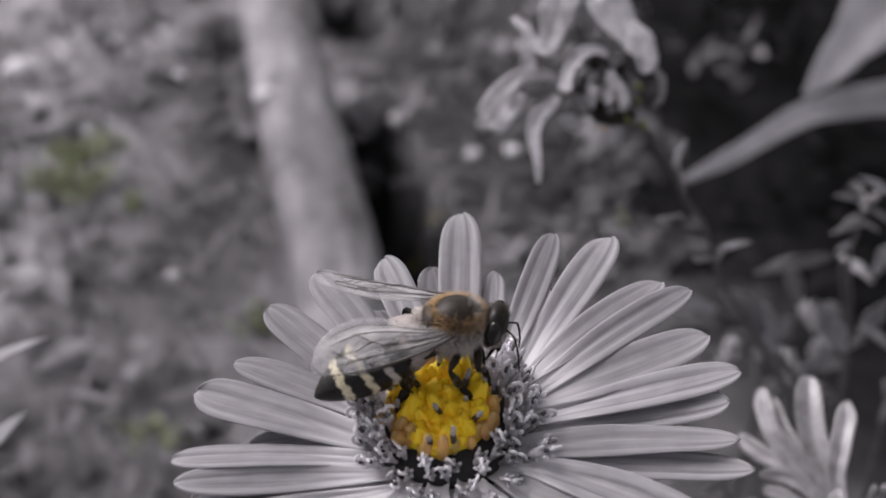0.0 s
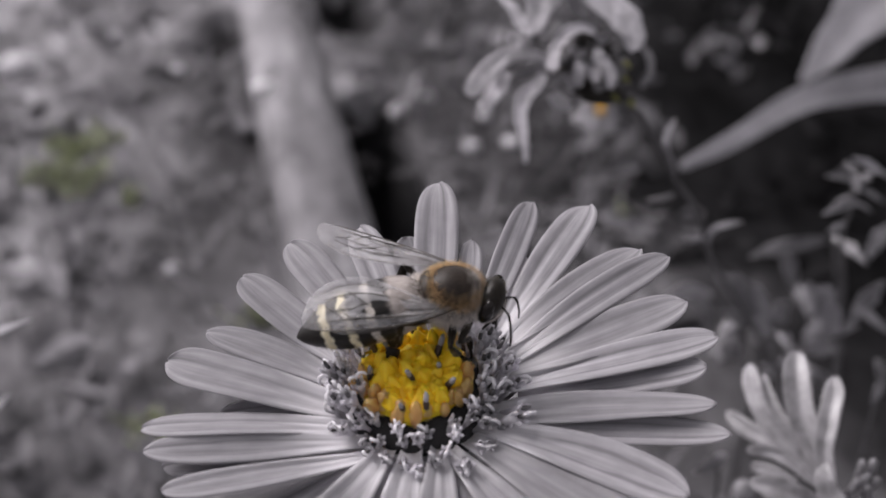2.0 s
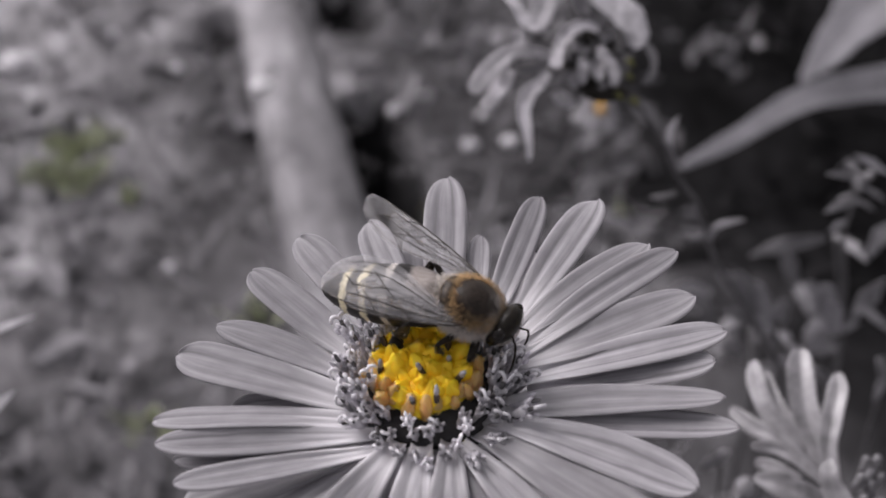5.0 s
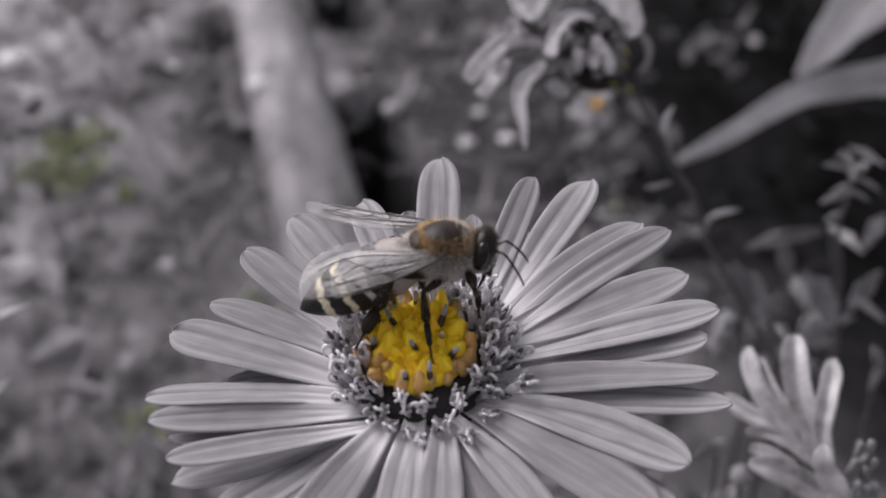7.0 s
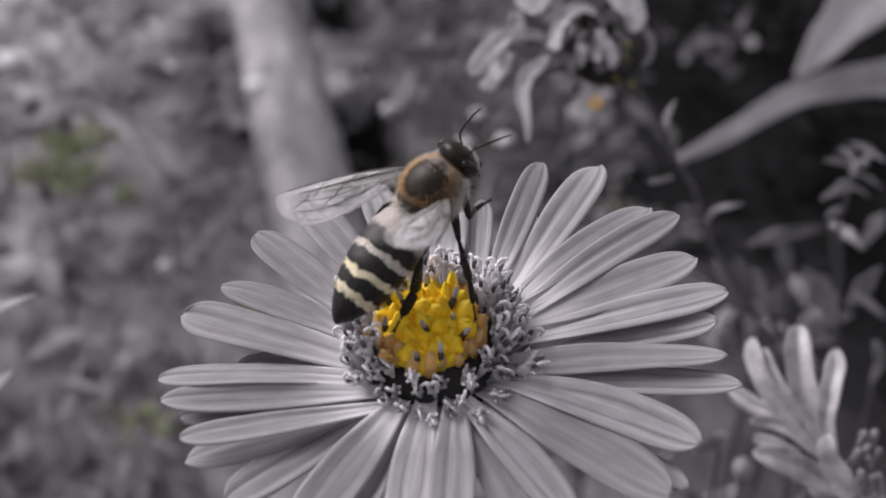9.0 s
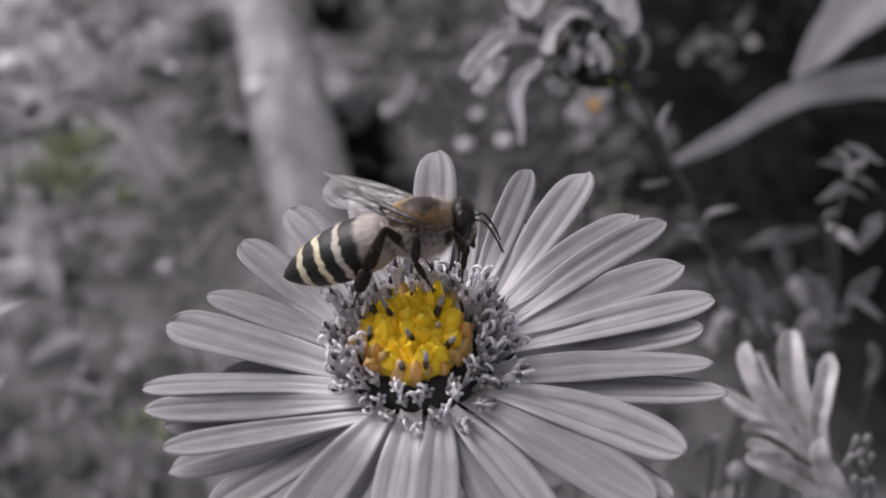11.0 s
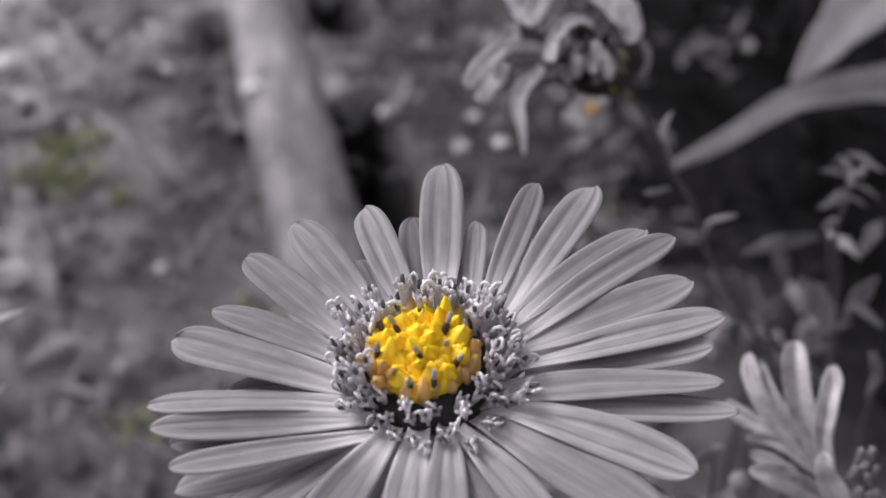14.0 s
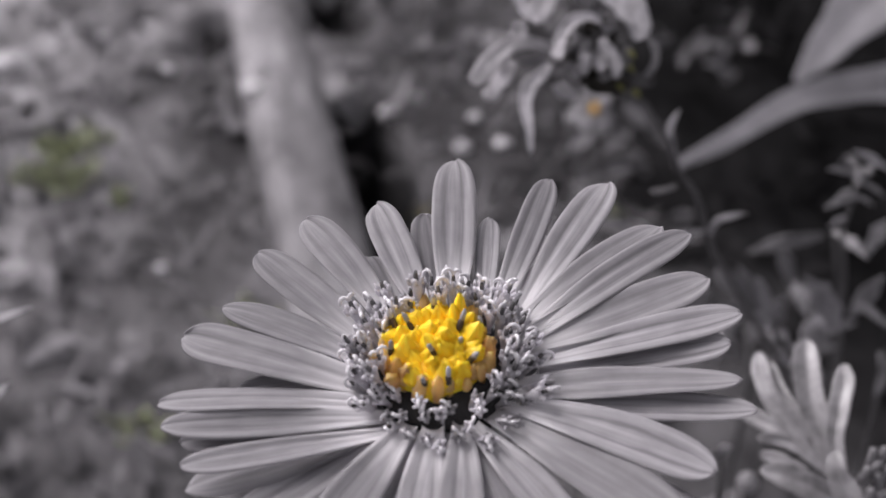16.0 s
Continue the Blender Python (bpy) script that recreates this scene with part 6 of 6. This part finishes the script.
def motions():
    walk(BEE, [
        (0.0, pose(-0.00018, -0.00039, 0.30487, 4.9, -4.7, 3.2)),
        (0.5, pose(-0.00016, -0.00052, 0.30461, 5.9, -4.0, 2.9)),
        (1.0, pose(-0.00007, -0.00043, 0.30475, 7.8, -2.1, 1.7)),
        (1.5, pose(0.00045, -0.00064, 0.30437, 11.8, 0.3, 0.4)),
        (2.0, pose(0.00117, -0.00051, 0.30457, 15.8, 2.1, -0.6)),
        (2.5, pose(0.00152, -0.00115, 0.30348, 23.1, 11.8, -6.6)),
        (3.0, pose(0.00139, -0.00108, 0.30359, 25.8, 19.2, -11.3)),
        (3.5, pose(0.00179, -0.00101, 0.30372, 27.2, 21.9, -13.1)),
        (4.0, pose(0.00138, -0.00105, 0.30365, 27.2, 21.9, -13.0)),
        (4.2, pose(0.00161, -0.00115, 0.30347, 25.4, 21.2, -12.5)),
        (6.3, pose(0.00139, -0.00088, 0.30394, 20.6, 14.9, -8.5)),
        (6.5, pose(0.00124, -0.00079, 0.30410, 15.4, 8.9, -4.8)),
        (6.7, pose(0.00100, -0.00038, 0.30480, 7.7, 3.3, -1.6)),
        (7.0, pose(0.00053, -0.00023, 0.30546, -0.3, -4.8, 3.1)),
        (7.2, pose(0.00030, 0.00010, 0.30605, -1.2, -13.8, 8.5)),
        (7.5, pose(0.00074, 0.00017, 0.30672, 0.4, -24.7, 15.8)),
        (8.0, pose(0.00035, -0.00012, 0.30660, 4.4, -24.5, 15.5)),
        (8.2, pose(-0.00004, -0.00016, 0.30680, 5.7, -26.8, 17.2)),
        (8.5, pose(-0.00057, 0.00011, 0.30747, 8.9, -31.5, 21.1)),
        (8.7, pose(-0.00039, 0.00001, 0.30771, 11.2, -36.9, 26.0)),
        (9.0, pose(-0.00081, -0.00004, 0.30803, 16.0, -41.5, 31.0)),
        (9.2, pose(-0.00090, 0.00023, 0.30849, 18.3, -41.1, 30.5)),
        (11.3, pose(-0.00045, 0.00028, 0.30600, -14.3, -6.4, 4.0)),
        (11.5, pose(-0.00082, 0.00042, 0.30625, -16.5, -9.3, 5.7)),
        (11.7, pose(-0.00091, 0.00043, 0.30626, -18.6, -10.0, 6.1)),
        (12.0, pose(-0.00094, 0.00073, 0.30677, -24.9, -22.6, 14.0)),
        (12.2, pose(-0.00132, 0.00099, 0.30723, -22.9, -22.8, 14.1)),
        (12.5, pose(-0.00172, 0.00127, 0.30770, 2.7, -24.4, 15.2)),
        (12.7, pose(-0.00186, 0.00102, 0.30828, 12.4, -30.8, 20.1)),
        (13.0, pose(-0.00347, 0.00188, 0.30972, 24.2, -47.4, 38.9)),
        (13.1, pose(-0.00321, 0.00256, 0.31030, 25.1, -46.6, 37.7)),
        (13.2, pose(-0.00238, 0.00364, 0.31070, 26.3, -47.3, 38.7)),
        (13.3, pose(-0.00201, 0.00520, 0.31090, 28.4, -47.2, 38.6)),
        (13.4, pose(-0.00140, 0.00705, 0.31208, 26.9, -49.9, 43.3)),
        (13.5, pose(-0.00142, 0.01129, 0.31338, 27.0, -51.1, 45.7)),
        (13.6, pose(-0.00147, 0.01344, 0.31509, 17.8, -55.4, 57.2)),
        (13.7, pose(-0.00166, 0.01564, 0.31693, 5.8, -58.6, 71.4)),
        (14.0, pose(-0.00299, 0.02381, 0.32513, -4.5, -59.8, 83.6)),
        (14.6, pose(-0.00600, 0.05200, 0.37500, -4.5, -55.0, 83.6)),
        (16.0, pose(-0.03000, 0.22000, 0.68000, -4.5, -45.0, 83.6)),
    ])
    walk(BEE_ABDOMEN, [
        (0.0, pose(-0.00150, 0.00000, 0.00010, -4.5, -18.7, 17.6)),
        (0.5, pose(-0.00150, 0.00000, 0.00010, -0.2, -25.3, 0.8)),
        (1.0, pose(-0.00150, 0.00000, 0.00010, -4.1, -16.4, 17.6)),
        (1.5, pose(-0.00150, 0.00000, 0.00010, -0.5, -24.0, 1.8)),
        (2.0, pose(-0.00150, 0.00000, 0.00010, -3.1, -14.6, 14.2)),
        (2.5, pose(-0.00150, 0.00000, 0.00010, -2.1, -19.5, 8.3)),
        (3.0, pose(-0.00150, 0.00000, 0.00010, -1.9, -32.6, 5.1)),
        (3.5, pose(-0.00150, 0.00000, 0.00010, -4.9, -26.5, 15.3)),
        (4.0, pose(-0.00150, 0.00000, 0.00010, -2.8, -25.3, 9.2)),
        (4.2, pose(-0.00150, 0.00000, 0.00010, -1.8, -24.4, 6.1)),
        (6.3, pose(-0.00150, 0.00000, 0.00010, -0.6, -28.5, 1.7)),
        (6.5, pose(-0.00150, 0.00000, 0.00010, 0.6, -25.7, -1.8)),
        (6.7, pose(-0.00150, 0.00000, 0.00010, -0.1, -23.5, 0.4)),
        (7.0, pose(-0.00150, 0.00000, 0.00010, -0.3, -21.5, 0.9)),
        (7.2, pose(-0.00150, 0.00000, 0.00010, 1.1, -19.7, -4.4)),
        (7.5, pose(-0.00150, 0.00000, 0.00010, -1.2, -6.7, 8.0)),
        (8.0, pose(-0.00150, 0.00000, 0.00010, -2.2, -14.2, 12.2)),
        (8.2, pose(-0.00150, 0.00000, 0.00010, -1.8, -8.1, 11.2)),
        (8.5, pose(-0.00150, 0.00000, 0.00010, -1.6, -5.9, 11.1)),
        (8.7, pose(-0.00150, 0.00000, 0.00010, -0.5, 0.3, 5.8)),
        (9.0, pose(-0.00150, 0.00000, 0.00010, -0.5, 1.4, 5.9)),
        (9.2, pose(-0.00150, 0.00000, 0.00010, 0.4, -15.8, -1.9)),
        (11.3, pose(-0.00150, 0.00000, 0.00010, 3.7, -18.2, -14.8)),
        (11.5, pose(-0.00150, 0.00000, 0.00010, 2.8, -20.6, -10.6)),
        (11.7, pose(-0.00150, 0.00000, 0.00010, 4.9, -22.1, -17.5)),
        (12.0, pose(-0.00150, 0.00000, 0.00010, 9.0, -23.3, -30.3)),
        (12.2, pose(-0.00150, 0.00000, 0.00010, 7.7, -23.1, -26.4)),
        (12.5, pose(-0.00150, 0.00000, 0.00010, 1.0, -13.8, -4.7)),
        (12.7, pose(-0.00150, 0.00000, 0.00010, -0.5, -0.2, 5.9)),
        (13.0, pose(-0.00150, 0.00000, 0.00010, -0.9, 1.5, 11.3)),
        (13.1, pose(-0.00150, 0.00000, 0.00010, -1.0, -4.4, 7.8)),
        (13.2, pose(-0.00150, 0.00000, 0.00010, -0.1, 4.4, 2.4)),
        (13.3, pose(-0.00150, 0.00000, 0.00010, 0.3, -4.8, -2.0)),
        (13.4, pose(-0.00150, 0.00000, 0.00010, 0.1, 5.7, -2.7)),
        (13.5, pose(-0.00150, 0.00000, 0.00010, 1.0, -5.4, -7.0)),
        (13.6, pose(-0.00150, 0.00000, 0.00010, 2.9, -22.3, -10.3)),
        (13.7, pose(-0.00150, 0.00000, 0.00010, 2.1, -25.2, -6.8)),
        (14.0, pose(-0.00150, 0.00000, 0.00010, 1.0, -20.6, -3.6)),
        (16.0, pose(-0.00150, 0.00000, 0.00010, 1.3, -24.3, -4.5)),
    ])
    walk(BEE_HEAD, [
        (0.0, pose(0.00162, 0.00000, 0.00005, -2.6, 20.0, -14.7)),
        (0.5, pose(0.00162, 0.00000, 0.00005, -1.9, 17.0, -12.8)),
        (1.0, pose(0.00162, 0.00000, 0.00005, -2.3, 18.0, -14.7)),
        (1.5, pose(0.00162, 0.00000, 0.00005, -1.6, 14.2, -13.2)),
        (2.0, pose(0.00162, 0.00000, 0.00005, -1.7, 13.6, -14.5)),
        (2.5, pose(0.00162, 0.00000, 0.00005, -1.3, 10.3, -14.4)),
        (3.0, pose(0.00162, 0.00000, 0.00005, -1.8, 11.1, -18.3)),
        (3.5, pose(0.00162, 0.00000, 0.00005, -2.3, 11.9, -21.4)),
        (4.0, pose(0.00162, 0.00000, 0.00005, -1.5, 9.7, -17.2)),
        (4.2, pose(0.00162, 0.00000, 0.00005, -1.2, 9.3, -15.2)),
        (6.3, pose(0.00162, 0.00000, 0.00005, -1.6, 11.6, -15.3)),
        (6.5, pose(0.00162, 0.00000, 0.00005, -1.3, 12.0, -12.7)),
        (6.7, pose(0.00162, 0.00000, 0.00005, -1.6, 15.0, -12.1)),
        (7.0, pose(0.00162, 0.00000, 0.00005, -1.5, 16.9, -10.1)),
        (7.2, pose(0.00162, 0.00000, 0.00005, -1.0, 14.0, -8.3)),
        (7.5, pose(0.00162, 0.00000, 0.00005, -0.6, 9.7, -6.6)),
        (8.0, pose(0.00162, 0.00000, 0.00005, -1.1, 12.8, -10.2)),
        (8.2, pose(0.00162, 0.00000, 0.00005, -0.9, 10.8, -9.2)),
        (8.5, pose(0.00162, 0.00000, 0.00005, -0.7, 9.1, -9.2)),
        (8.7, pose(0.00162, 0.00000, 0.00005, -0.2, 3.9, -4.6)),
        (9.0, pose(0.00162, 0.00000, 0.00005, -0.1, 2.9, -4.7)),
        (9.2, pose(0.00162, 0.00000, 0.00005, -0.2, 3.7, -6.4)),
        (11.3, pose(0.00162, 0.00000, 0.00005, -0.6, 15.1, -4.4)),
        (11.5, pose(0.00162, 0.00000, 0.00005, -0.8, 18.3, -4.7)),
        (11.7, pose(0.00162, 0.00000, 0.00005, -0.8, 19.6, -4.3)),
        (12.0, pose(0.00162, 0.00000, 0.00005, -0.7, 22.3, -3.3)),
        (12.2, pose(0.00162, 0.00000, 0.00005, -0.7, 21.1, -3.9)),
        (12.5, pose(0.00162, 0.00000, 0.00005, -0.4, 8.3, -6.1)),
        (12.7, pose(0.00162, 0.00000, 0.00005, -0.2, 4.2, -4.7)),
        (13.0, pose(0.00162, 0.00000, 0.00005, -0.3, 3.0, -9.4)),
        (13.1, pose(0.00162, 0.00000, 0.00005, -0.2, 2.6, -8.1)),
        (13.2, pose(0.00162, 0.00000, 0.00005, -0.0, 0.5, -1.9)),
        (13.3, pose(0.00162, 0.00000, 0.00005, -0.0, 0.0, -0.2)),
        (13.4, pose(0.00162, 0.00000, 0.00005, -0.0, -0.5, 2.4)),
        (13.5, pose(0.00162, 0.00000, 0.00005, -0.0, -0.8, 4.4)),
        (13.6, pose(0.00162, 0.00000, 0.00005, -0.0, -0.8, 4.5)),
        (13.7, pose(0.00162, 0.00000, 0.00005, -0.0, -0.2, 1.0)),
        (14.0, pose(0.00162, 0.00000, 0.00005, -0.0, 0.1, -0.8)),
        (16.0, pose(0.00162, 0.00000, 0.00005, -0.0, 0.1, -0.7)),
    ])
    # spread of the right and left wings, tilt of their edge and lift over time, degrees
    spread = {-1: [(0, 12), (2.0, 9), (3.0, 3), (4.2, 2), (6.5, 8), (7.5, 9), (8.2, 11), (8.4, 12), (8.6, 45), (8.8, 66), (9.0, 58), (9.2, 56), (11.3, 52), (11.7, 52), (12.2, 48), (12.4, 84), (13.0, 88), (13.5, 92), (16, 95)],
              1: [(0, 18), (1.5, 18), (3.0, 20), (4.2, 21), (6.5, 21), (7.5, 19), (8.0, 16), (8.5, 23), (9.0, 41), (9.2, 44), (11.3, 54), (11.7, 56), (12.2, 62), (12.4, 84), (13.0, 88), (13.5, 92), (16, 95)]}
    edge = {-1: [(0, 32), (3.5, 24), (7.0, 30), (8.0, 24), (8.5, 22), (11.3, 22), (12.2, 18), (12.4, 8), (16, 8)],
            1: [(0, 18), (9.2, 10), (11.3, -20), (12.2, -8), (12.4, 8), (16, 8)]}
    lift = {-1: [(0, -7), (3.5, -6), (7.0, -9), (7.4, -2), (8.2, 2), (8.5, 2), (8.8, 38), (9.0, 45), (9.2, 48), (11.3, 32), (11.7, 31), (12.2, 23), (12.4, 5), (16, 0)],
            1: [(0, 3), (2.0, 0), (3.0, -8), (4.2, -8), (6.5, 4), (7.5, 5), (9.2, 4), (11.3, 2), (11.7, 6), (12.2, 21), (12.4, 5), (16, 0)]}
    steps = [k * 0.25 for k in range(50)] + [12.4 + k / 30 for k in range(46)] + [14.0, 16.0]
    for wing, s, hinge, lag in BEE_WINGS:
        rows = []
        for t in steps:
            flap = (0, 80, 5, -5, -80)[round(t * 30) % 5] if 12.43 < t < 13.95 else 0.0
            yaw = -s * (between(spread[s], t) + lag + 1.5 * math.sin(t * 3 + s))
            rows.append((t, Matrix.Translation(hinge) @ pose(0, 0, 0, 0, 0, yaw) @ pose(0, 0, 0, -s * between(edge[s], t), between(lift[s], t) + flap - lag * 0.6, 0)))
        walk(wing, rows)
    for n, (femur, tibia, foot, hair, s, name) in enumerate(BEE_LEGS):
        hip, l1, l2 = LEG_SHAPE[name][:3]
        hip = Vector((hip[0], hip[1] * -s, hip[2]))
        rows = []
        for k in range(135):
            t = k * 0.1
            ankle, toe = step_at(STEPS[name], t)
            stir = 0.12 * math.sin(t * (2.1 + 0.5 * n) + n * 1.7) if s > 0 else 0.0
            tuck = between([(0, 1), (12.4, 1), (12.9, 0.1), (16, 0.1)], t) if s > 0 else 1
            ankle, toe = (Vector((p.x + stir, p.y * -s * tuck, p.z)) for p in (ankle, toe))
            rows.append((t, bend_leg(hip, ankle, toe, l1, l2, s)))
        rows.append((16.0, rows[-1][1]))
        walk(femur, [(t, m[0]) for t, m in rows])
        walk(tibia, [(t, m[0].inverted() @ m[1]) for t, m in rows])
        walk(hair, [(t, m[0].inverted() @ m[1]) for t, m in rows])
        walk(foot, [(t, m[0].inverted() @ m[2]) for t, m in rows])
    dip = [(0, 48), (3.5, 55), (6.7, 50), (7.2, 8), (8.5, -4), (9.2, -4), (11.3, 42), (11.7, 38), (12.2, 22), (12.5, 12), (13.0, -2), (16, -2)]
    for feeler, s in BEE_FEELERS:
        walk(feeler, [(k * 0.25, pose(1.5 * MM, 0.35 * s * MM, 0.15 * MM, 0, between(dip, k * 0.25) + 5 * math.sin(k * 0.6 + s), 6 * s)) for k in range(65)])


motions()
